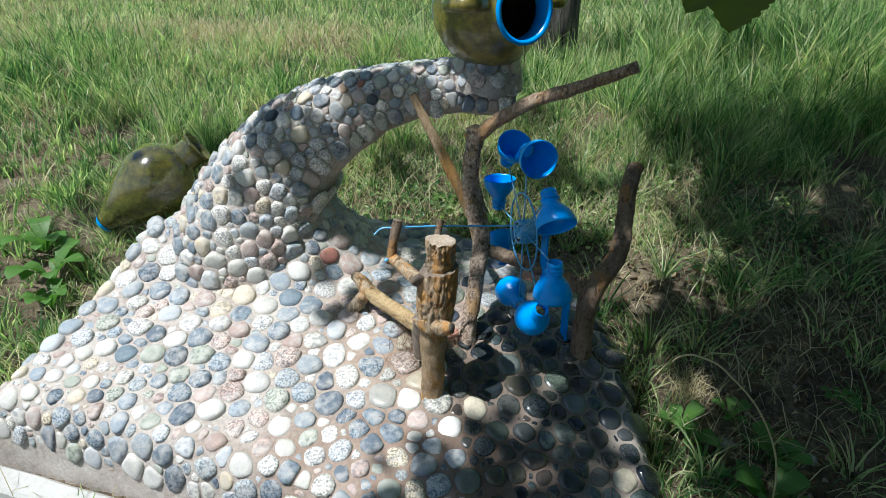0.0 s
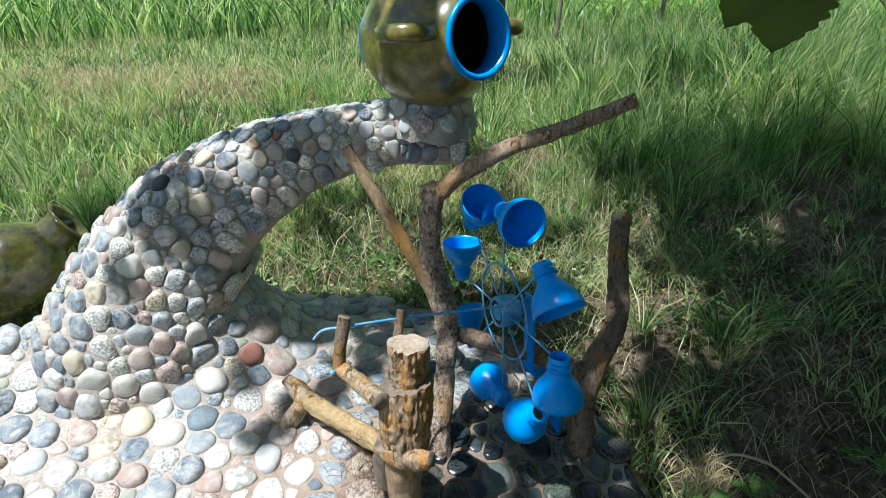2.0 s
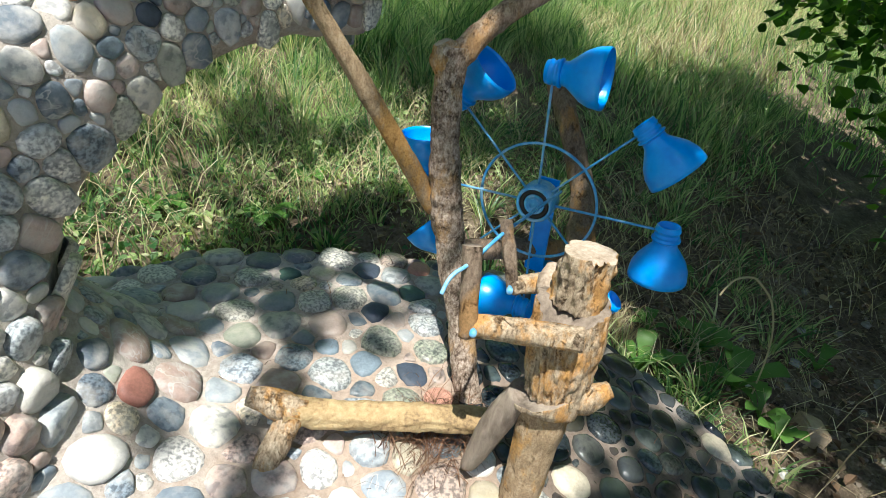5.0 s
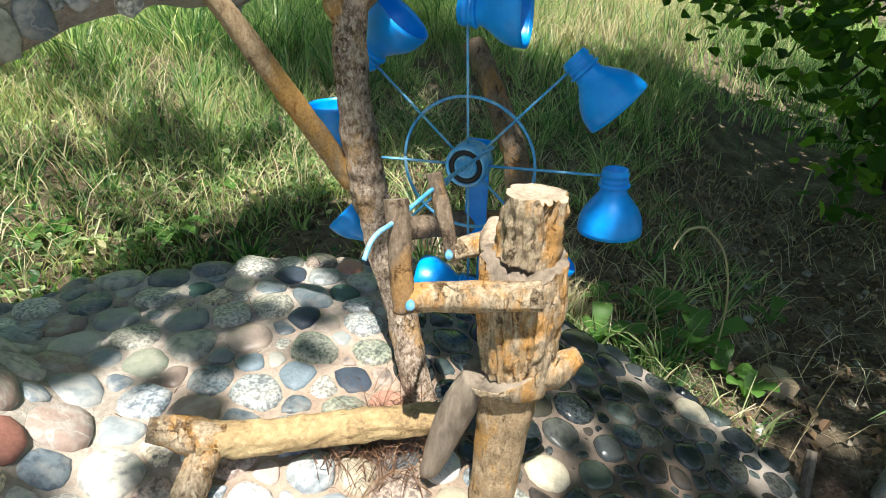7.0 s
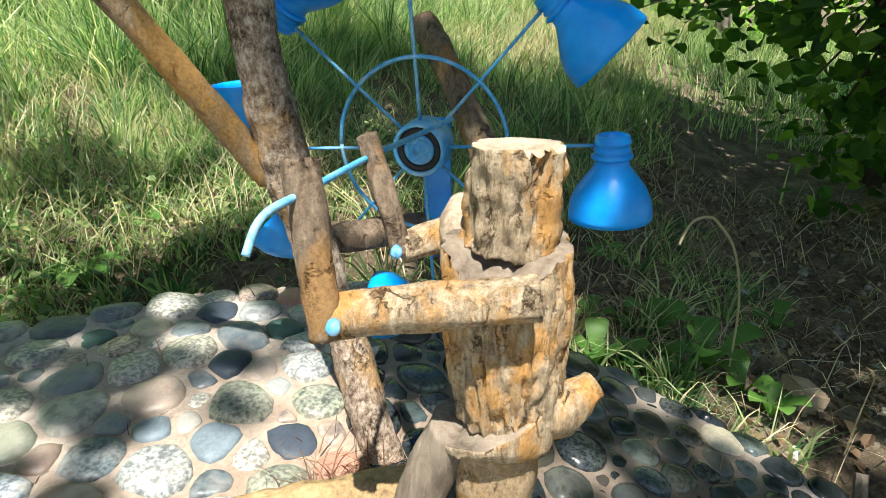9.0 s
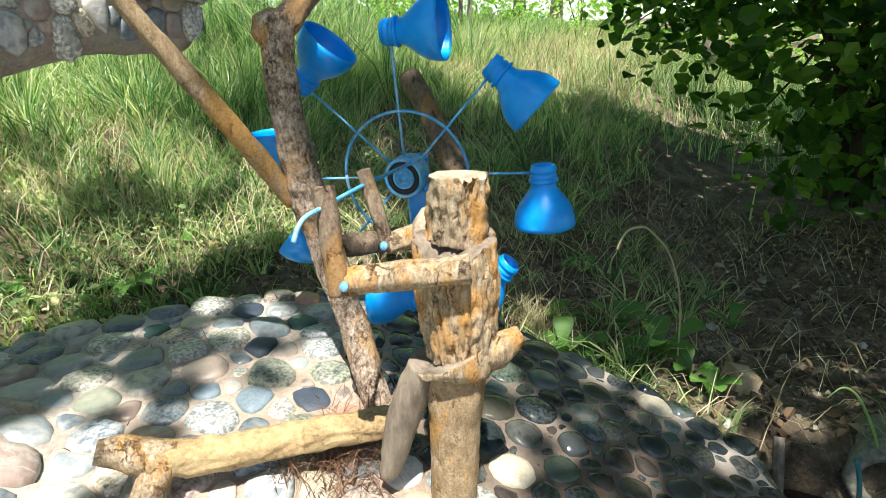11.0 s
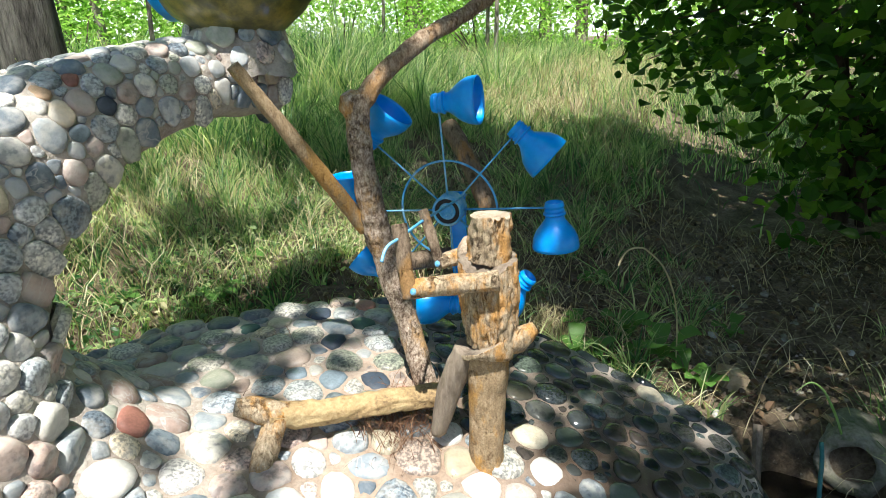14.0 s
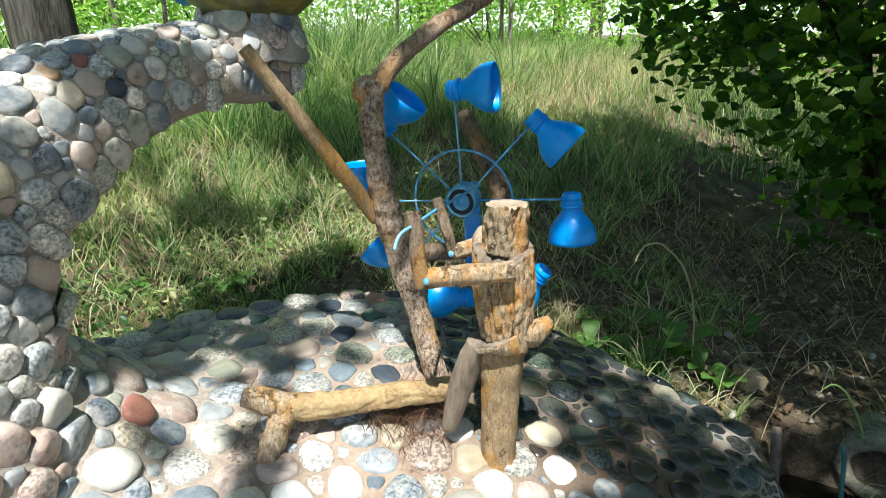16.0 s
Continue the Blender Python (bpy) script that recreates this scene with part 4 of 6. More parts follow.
def build_grass():
    tx, ty = grow(7200, -3.2, 2.9, 0.2, 2.7)
    q = patch(tx, ty, 1.6)
    dry_side = smooth(0.42, 0.55, tx) * (1 - smooth(1.55, 1.85, ty))
    keep = rng.uniform(0, 1, len(tx)) < (0.35 + 0.65 * q) * (1 - 0.8 * smooth(1.3, 3.1, -tx)) * smooth(0.1, 0.5, ty) * (1 - 0.62 * dry_side)
    tx, ty, q, dry_side = tx[keep], ty[keep], q[keep], dry_side[keep]
    tall = smooth(1.6, 2.2, ty) * (0.03 + 0.17 * smooth(0.3, 1.1, tx)) * patch(tx, ty, 2.4, 0.7) + 0.02 * dry_side
    under = np.exp(-(tx / 0.42) ** 2 - ((ty - 1.55) / 0.14) ** 2)
    th = (0.028 + 0.045 * q + 1.2 * tall) * rng.lognormal(0, 0.38, len(tx)) * (1 - 0.5 * under)
    per = 34
    a, d = rng.uniform(0, 2 * math.pi, (len(tx), per)), rng.uniform(0, 1, (len(tx), per)) ** 0.7 * rng.uniform(0.015, 0.05, len(tx))[:, None]
    x, y = (tx[:, None] + d * np.cos(a)).ravel(), (ty[:, None] + d * np.sin(a)).ravel()
    keep = edge_distance(x, y) < -0.008
    h = (th[:, None] * rng.uniform(0.4, 1.3, (len(tx), per))).ravel()
    lean = np.clip(rng.normal(0.6, 0.33, (len(tx), per)) + 0.35 * dry_side[:, None], 0.05, 1.3).ravel()
    az = (a + rng.normal(0, 0.5, a.shape)).ravel()
    w = (rng.uniform(0.0020, 0.0048, (len(tx), per)) * rng.uniform(0.8, 1.5, len(tx))[:, None]).ravel()
    blades("grass", x[keep], y[keep], h[keep], w[keep], lean[keep], GRASS, "uneven tufted green grass on the slope", "grass", az=az[keep])
    x, y = grow(110000, -5.5, 6.5, 2.2, 7.0, 1.5)
    p = patch(x, y, 0.8, 1.0)
    h = (0.035 + (0.06 + 0.24 * smooth(0.5, 1.5, x)) * p * patch(x, y, 2.0, 2.2) * 1.4) * rng.uniform(0.4, 1.5, len(x))
    blades("tall_grass", x, y, h, rng.uniform(0.004, 0.009, len(x)), rng.uniform(0.1, 1.0, len(x)), GRASS, "tall green grass higher on the slope", "grass")
    x, y = grow(44000, -11, 15, 5.0, 15.0, 1.3)
    h = (0.2 + 0.3 * patch(x, y, 0.5, 2.0)) * rng.uniform(0.5, 1.4, len(x))
    blades("far_grass", x, y, h, rng.uniform(0.012, 0.02, len(x)), rng.uniform(0.1, 0.9, len(x)), GRASS, "distant meadow grass", "grass")
    x, y = grow(30000, -8.0, -1.2, -1.0, 2.6)
    h = (0.05 + 0.12 * patch(x, y, 0.8, 6.0)) * rng.uniform(0.5, 1.4, len(x))
    blades("verge_grass", x, y, h, rng.uniform(0.004, 0.009, len(x)), rng.uniform(0.1, 0.9, len(x)), GRASS, "green grass along the path verge", "grass")
    x, y = grow(34000, 1.6, 9.5, -1.5, 3.2)
    h = (0.06 + 0.14 * patch(x, y, 0.8, 5.0)) * rng.uniform(0.5, 1.4, len(x))
    blades("side_grass", x, y, h, rng.uniform(0.004, 0.009, len(x)), rng.uniform(0.1, 0.9, len(x)), GRASS, "green grass beside the bush", "grass")
    x, y = grow(30000, -2.2, 2.4, 0.4, 3.0)
    keep = patch(x, y, 1.9, 3.0) > rng.uniform(0.25, 0.85, len(x))
    x, y = x[keep], y[keep]
    n = len(x)
    blades("dry_straw", x, y, rng.uniform(0.03, 0.11, n), rng.uniform(0.001, 0.0024, n), rng.uniform(0.9, 1.35, n), STRAW, "bleached dry grass lying on the soil", "straw", ground_z(x, y) + rng.uniform(0, 0.02, n))
    x, y = grow(2600, -0.5, 1.0, 1.42, 2.2)
    n = len(x)
    blades("dead_grass", x, y, rng.uniform(0.03, 0.12, n), rng.uniform(0.0012, 0.0026, n), rng.uniform(0.7, 1.35, n), STRAW, "dead tan grass among the green behind the mound", "straw", ground_z(x, y) + rng.uniform(0, 0.03, n))
    x, y = grow(22000, -6, 6, 2.0, 7.5, 1.2)
    keep = patch(x, y, 0.7, 4.0) > rng.uniform(0.35, 0.85, len(x))
    x, y = x[keep], y[keep]
    n = len(x)
    blades("dry_stems", x, y, rng.uniform(0.06, 0.20, n), rng.uniform(0.002, 0.005, n), rng.uniform(0.2, 1.1, n), STRAW, "dry seed stems among the tall grass", "straw")


build_grass()
x, y = grow(6500, -0.8, 0.9, 1.45, 2.05)
blades("low_grass", x, y, rng.uniform(0.02, 0.085, len(x)), rng.uniform(0.0016, 0.004, len(x)), rng.uniform(0.3, 1.2, len(x)), GRASS, "short green grass behind the mound", "grass")
x, y = rng.normal(-1.35, 0.75, 9000), rng.normal(2.85, 0.28, 9000)
blades("dry_patch", x, y, rng.uniform(0.03, 0.10, 9000), rng.uniform(0.0015, 0.0035, 9000), rng.uniform(0.5, 1.25, 9000), STRAW, "sun-bleached dry grass on the slope", "straw")
for cx, cy, rx, ry in ((4.5, 1.85, 0.55, 0.22), (6.6, 3.7, 0.8, 0.4), (1.65, 2.95, 0.30, 0.20), (2.6, 1.9, 0.3, 0.15)):
    x, y = rng.normal(cx, rx, 1600), rng.normal(cy, ry, 1600)
    blades("bleached_patch", x, y, rng.uniform(0.04, 0.14, 1600), rng.uniform(0.002, 0.005, 1600), rng.uniform(1.0, 1.35, 1600), STRAW, "flattened bleached straw on bare ground", "straw", ground_z(x, y) + rng.uniform(0.0, 0.03, 1600))
x, y = rng.uniform(2.2, 7.0, 12000), rng.uniform(1.2, 4.6, 12000)
blades("bleached_stems", x, y, rng.uniform(0.06, 0.24, 12000), rng.uniform(0.002, 0.006, 12000), rng.uniform(0.2, 1.0, 12000), STRAW, "pale seed stems in the sunny grass", "straw")


def weed(x, y, leaves, size, upright, label):
    z = float(ground_z(x, y))
    w = thing("weed", label, "weed", group="broad-leaved weeds", at=(x, y, z))
    for i in range(leaves):
        a = 2 * math.pi * i / leaves + random.uniform(-0.4, 0.4)
        l = size * random.uniform(0.6, 1.15)
        d = Vector((math.cos(a), math.sin(a), 0))
        s = Vector((-d.y, d.x, 0))
        verts, faces = [], []
        for j, (t, wd) in enumerate(((0, 0.05), (0.25, 0.12), (0.5, 0.30), (0.75, 0.34), (0.92, 0.2), (1.0, 0.02))):
            c = Vector((x, y, z)) + d * l * t * (1 - 0.55 * upright) + Vector((0, 0, l * (upright * t * 0.9 + 0.35 * math.sin(t * 2.6) - 0.12 * t)))
            for k in (-1, 0, 1):
                verts.append(c + s * wd * l * 0.62 * k + Vector((0, 0, abs(k) * wd * l * 0.14)))
        for j in range(5):
            for k in range(2):
                faces.append((j * 3 + k, j * 3 + k + 1, j * 3 + 4 + k, j * 3 + 3 + k))
        part("leaf", raw_mesh("weed_leaf", verts, faces, True, (WEED_LEAF,)), w)


WEED_LEAF = leaf_material("weed_leaf", [(0.0, (0.05, 0.13, 0.02)), (0.6, (0.085, 0.19, 0.035)), (1.0, (0.14, 0.25, 0.05))], 0.5, 0.3)
for x, y, n, size, up, label in ((0.48, 0.87, 4, 0.085, 0.75, "fresh green seedling with long oval leaves"), (0.50, 0.84, 5, 0.06, 0.5, "fresh green seedling with long oval leaves"),
                                 (0.56, 0.76, 5, 0.055, 0.35, "low leafy weed beside the mortar rim"), (0.60, 0.90, 5, 0.055, 0.4, "low leafy weed in the shade"),
                                 (0.60, 0.72, 6, 0.10, 0.6, "fresh green seedling with long oval leaves"), (0.65, 0.80, 6, 0.09, 0.65, "fresh green seedling with long oval leaves"),
                                 (0.57, 0.665, 5, 0.075, 0.5, "fresh green seedling with long oval leaves"), (0.53, 0.63, 6, 0.06, 0.6, "small weed at the foot of the rim"), (0.17, 1.54, 9, 0.062, 0.15, "flat rosette of dark green leaves"),
                                 (0.02, 1.62, 8, 0.055, 0.18, "flat rosette of dark green leaves"), (-1.02, 1.33, 9, 0.13, 0.45, "large leafy weed in the grass"),
                                 (-1.10, 1.44, 8, 0.12, 0.5, "large leafy weed in the grass"), (-0.98, 1.24, 7, 0.10, 0.6, "large leafy weed in the grass"),
                                 (0.85, 0.95, 5, 0.06, 0.4, "low leafy weed in the shade"), (0.75, 1.25, 5, 0.06, 0.45, "low leafy weed in the shade"),
                                 (-0.30, 1.62, 6, 0.05, 0.4, "low leafy weed under the arch"), (0.32, 1.60, 8, 0.055, 0.25, "flat rosette of dark green leaves"),
                                 (0.95, 0.60, 6, 0.07, 0.5, "low leafy weed in the shade"), (-0.72, 1.62, 6, 0.09, 0.5, "low leafy weed beside the amphora")):
    weed(x, y, n, size, up, label)


def ground_cover():
    n = 6000
    x, y = rng.uniform(-0.75, 1.1, n), rng.normal(1.58, 0.16, n)
    keep = (edge_distance(x, y) < -0.01) & (patch(x, y, 2.6, 1.2) > rng.uniform(0.15, 0.8, n))
    x, y = x[keep], y[keep]
    c = np.stack([x, y, ground_z(x, y) + rng.uniform(0.004, 0.035, len(x))], 1)
    leaf_cloud("ground_cover", c, rng.normal(size=c.shape) * 0.5 + np.array([0, 0, 1.0]), rng.uniform(0.008, 0.020, len(x)), GRASS, 0.7, None, "", "stuff")
    tagged(bpy.data.objects["ground_cover"], "low small-leaved ground cover behind the mound", "weeds", kind="stuff")


ground_cover()


# ---- trees ----
def crown_points(n_clump, per, pick, spread):
    c = np.array([pick() for _ in range(n_clump)])
    p = np.repeat(c, per, axis=0)
    off = rng.normal(size=p.shape) * spread
    nrm = rng.normal(size=p.shape) * 0.7 + np.array([0, 0, 0.8])
    return p + off, nrm, c


def bush():
    b = thing("leafy_bush", "dense dark green bush with rounded leaves", "bush", at=(2.05, 0.2, -0.05))

    def pick():
        while True:
            q = rng.uniform(-1, 1, 3)
            if q @ q > 1:
                continue
            p = np.array([1.95, 0.35, 0.95]) + q * np.array([0.80, 1.15, 1.15])
            if p[2] > 0.36 + 0.80 * (p[1] - 0.73) and p[2] > 0.02 and p[0] > 1.15 + 0.25 * abs(p[2] - 0.9):
                return p
    p, nrm, c = crown_points(320, 36, pick, 0.085)
    leaf_cloud("foliage", p, nrm, rng.uniform(0.035, 0.070, len(p)), LEAF_BUSH, 0.85, b)
    base = np.array([2.05, 0.2, -0.06])
    for i in range(9):
        tip = c[i * 11]
        mid = base * 0.45 + tip * 0.55 + np.array([0.1, 0, 0.18])
        start = base + rng.uniform(-0.12, 0.12, 3) * np.array([1, 1, 0])
        limb("stem", [start, start * 0.6 + mid * 0.4 + np.array([0, 0, 0.1]), mid, tip], [0.022, 0.016, 0.011, 0.004], b, (DARK_BARK, CUT), rough=0.1, seed=40 + i, seg=10, rings=16)
    for i in range(40):
        a, q = c[(i * 3) % len(c)], c[(i * 3 + 40) % len(c)]
        d = np.linalg.norm(a - q)
        q = a + (base + np.array([0, 0, 0.9]) - a) * min(0.45, 0.5 / max(d, 0.3))
        limb("twig", [a, (a + q) / 2 + rng.normal(size=3) * 0.02, q], [0.002, 0.004, 0.006], b, (DARK_BARK, CUT), seg=6, rings=7)


DARK_BARK = two_scale("dark_bark", [(0.3, (0.03, 0.022, 0.016)), (0.5, (0.08, 0.06, 0.045)), (0.7, (0.15, 0.12, 0.09))], 12, 70, 0.9, 1.0, 0.01, 0.2, (1, 1, 0.3))
FURROWED = two_scale("furrowed_bark", [(0.36, (0.035, 0.032, 0.03)), (0.5, (0.12, 0.11, 0.10)), (0.66, (0.24, 0.225, 0.205))], 26, 90, 0.9, 1.0, 0.02, 0.2, (1, 1, 0.16))
GREY_BARK = two_scale("grey_bark", [(0.3, (0.10, 0.085, 0.07)), (0.5, (0.22, 0.19, 0.16)), (0.7, (0.34, 0.31, 0.27))], 7, 50, 0.9, 1.0, 0.02, 0.2, (1, 1, 0.25))
bush()


def garden_tree(x, y, r, h, crown_r, crown_z, clumps, per, leaf, mat, label, spread=0.28, lean=0.0, bark=None):
    z = float(ground_z(x, y)) - 0.05
    t = thing("tree", label, "tree", at=(x, y, z))
    top = Vector((x + lean, y + 0.2 * lean, z + h))
    limb("trunk", [(x, y, z), (x + 0.25 * lean, y, z + h * 0.3), (x + 0.6 * lean, y + 0.03, z + h * 0.65), top], [r * 1.25, r, r * 0.8, r * 0.35], t, (bark or GREY_BARK, CUT), rough=0.07, scale=12, seed=x * 3 + y, seg=24 if r > 0.15 else 14, rings=40 if r > 0.15 else 24, bark=r * (0.16 if bark else 0.06))
    mid = np.array([top.x, top.y, z + crown_z])

    def pick():
        q = rng.normal(size=3)
        q /= np.linalg.norm(q)
        return mid + q * rng.uniform(0.35, 1.0) * np.array([crown_r, crown_r, crown_r * 0.75])
    p, nrm, c = crown_points(clumps, per, pick, spread)
    keep = p[:, 2] > ground_z(p[:, 0], p[:, 1]) + 0.05
    leaf_cloud("crown", p[keep], nrm[keep], leaf * rng.uniform(0.7, 1.3, keep.sum()), mat, 0.6, t)
    for i in range(6):
        limb("limb", [top * 0.35 + Vector((x, y, z)) * 0.65 + Vector((0, 0, h * (0.1 + 0.06 * i))) if i % 2 else top, Vector(mid * 0.4 + c[i] * 0.6), Vector(c[i])], [r * 0.4, r * 0.25, r * 0.08], t, (bark or GREY_BARK, CUT), seg=8, rings=10)


garden_tree(0.488, 2.59, 0.076, 5.5, 1.3, 5.4, 14, 36, 0.11, LEAF_FAR_LIT, "old tree with thick furrowed grey trunk", bark=FURROWED)
SAPLINGS = [(3.1, 4.1, 0.018, 2.2, 0.75, 1.45, 26, 0.055), (4.3, 3.9, 0.016, 2.0, 0.7, 1.25, 26, 0.055), (4.7, 2.9, 0.02, 2.2, 0.7, 1.5, 22, 0.055), (2.2, 4.4, 0.014, 2.4, 0.6, 1.7, 18, 0.05), (5.6, 3.4, 0.02, 2.2, 0.9, 1.3, 30, 0.06), (1.4, 4.3, 0.012, 2.6, 0.5, 2.0, 12, 0.05)]
FAR = [(-4.6, 6.6, 0.075, 4.2, 1.5, 3.4), (-2.45, 7.1, 0.06, 5.0, 1.8, 4.0), (-5.6, 8.4, 0.11, 4.6, 1.9, 3.2), (-1.4, 8.2, 0.06, 4.5, 1.5, 3.6), (-0.05, 6.9, 0.12, 5.2, 1.8, 4.2), (0.9, 9.2, 0.07, 4.6, 1.7, 3.4),
       (2.7, 8.4, 0.05, 4.4, 1.6, 3.4), (3.6, 7.1, 0.045, 4.2, 1.4, 3.2), (4.3, 9.0, 0.06, 4.6, 2.0, 3.0), (5.7, 7.0, 0.06, 4.2, 1.7, 2.7), (6.9, 8.6, 0.10, 5.0, 2.2, 3.0), (7.4, 5.3, 0.07, 4.2, 1.8, 2.5), (9.2, 6.6, 0.09, 4.6, 2.2, 2.7),
       (8.6, 3.2, 0.08, 4.2, 1.9, 2.4), (10.4, 4.4, 0.10, 4.8, 2.3, 2.6), (7.0, 1.0, 0.07, 4.0, 1.8, 2.3), (-7.5, 5.6, 0.08, 4.4, 1.9, 2.8), (-7.2, 3.2, 0.07, 4.4, 1.7, 2.8)]
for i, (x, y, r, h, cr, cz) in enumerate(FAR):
    garden_tree(x, y, r, h, cr, cz * 0.8, 60, 50, 0.075, LEAF_FAR_LIT, "young tree with thin straight trunk and green leaves coloured as sunlit" if r < 0.1 else "garden tree with grey trunk and green leaves coloured as sunlit", 0.30, random.uniform(-0.3, 0.3))


def far_woods():
    """The belt of garden trees past the meadow, told apart only as leaves."""
    n_clump, per = 900, 60
    a, d = rng.uniform(radians(-12), radians(128), n_clump), rng.uniform(9.0, 17.0, n_clump)
    top = 2.2 + 1.6 * np.sin(a * 7.0) * np.sin(a * 3.1 + 1.0) + 0.22 * (d - 9.0)
    c = np.stack([d * np.cos(a), d * np.sin(a), ground_z(d * np.cos(a), d * np.sin(a)) + 0.1 + np.maximum(top, 0.7) * rng.uniform(0, 1, n_clump) ** 0.8], 1)
    p = np.repeat(c, per, axis=0)
    p = p + rng.normal(size=p.shape) * np.array([0.34, 0.34, 0.24])
    nrm = rng.normal(size=p.shape) * 0.7 + np.array([0, 0, 0.8])
    leaf_cloud("far_woods", p, nrm, rng.uniform(0.07, 0.15, len(p)), LEAF_FAR_LIT, 0.6, None, "", "stuff")
    tagged(bpy.data.objects["far_woods"], "distant belt of light green sunlit trees", "woods", kind="stuff")


far_woods()
for x, y, r, h, cr, cz in ((2.6, -2.6, 0.10, 4.2, 1.6, 2.7), (4.2, -1.6, 0.09, 4.2, 1.6, 2.5), (0.9, -4.4, 0.10, 4.4, 1.8, 2.9), (4.0, -4.0, 0.12, 4.8, 2.1, 3.0), (3.1, -0.6, 0.06, 3.6, 1.2, 2.4)):
    garden_tree(x, y, r, h, cr, cz, 60, 40, 0.13, LEAF, "shady garden tree with dark leafy crown", 0.28, 0.1)


for x, y, r, h, cr, cz, n, leaf in SAPLINGS:
    garden_tree(x, y, r, h, cr, cz, n, 70, leaf * 0.8, LEAF_FAR_LIT, "young feathery tree with thin bent trunk", 0.16, 0.3)


def shrub(x, y, r, h, n, mat, label):
    z = float(ground_z(x, y))
    s = thing("shrub", label, "shrub", group="shrubs along the slope", at=(x, y, z))

    def pick():
        a, d = rng.uniform(0, 2 * math.pi), math.sqrt(rng.uniform(0, 1))
        return np.array([x + r * d * math.cos(a), y + r * d * math.sin(a), z + h * rng.uniform(0.1, 1.0) * (1 - 0.45 * d)])
    p, nrm, c = crown_points(n, 34, pick, 0.14)
    leaf_cloud("foliage", p, nrm, rng.uniform(0.03, 0.07, len(p)), mat, 0.5, s)
    for i in range(4):
        limb("stem", [(x, y, z - 0.03), (np.array([x, y, z]) + c[i]) / 2, c[i]], [0.012, 0.008, 0.003], s, (DARK_BARK, CUT), seg=6, rings=8)


for x, y, r, h in ((2.5, 5.8, 0.7, 0.6), (3.6, 5.4, 0.8, 0.7), (4.6, 4.6, 0.8, 0.6), (5.4, 3.4, 0.8, 0.7), (5.8, 2.0, 0.9, 0.8), (4.2, 6.4, 1.0, 1.3), (6.2, 4.9, 1.1, 1.4), (-3.9, 6.2, 0.8, 0.8), (-2.6, 6.8, 0.9, 0.9), (-1.6, 7.2, 0.8, 0.8), (-5.2, 7.0, 1.0, 1.0), (3.2, 6.6, 0.9, 0.9), (4.8, 6.4, 1.1, 1.0), (6.0, 5.8, 1.0, 0.9), (6.8, 4.2, 0.9, 0.9), (7.6, 2.6, 1.0, 1.0),
                   (2.3, 7.4, 0.8, 0.8), (-6.6, 4.4, 0.9, 1.0), (0.2, 7.8, 0.8, 0.7), (5.4, 8.0, 1.2, 1.2), (8.6, 5.4, 1.2, 1.2)):
    shrub(x, y, r, h * 1.35, int(10 + 16 * h), LEAF_FAR_LIT, "low shrub with green leaves coloured as sunlit")


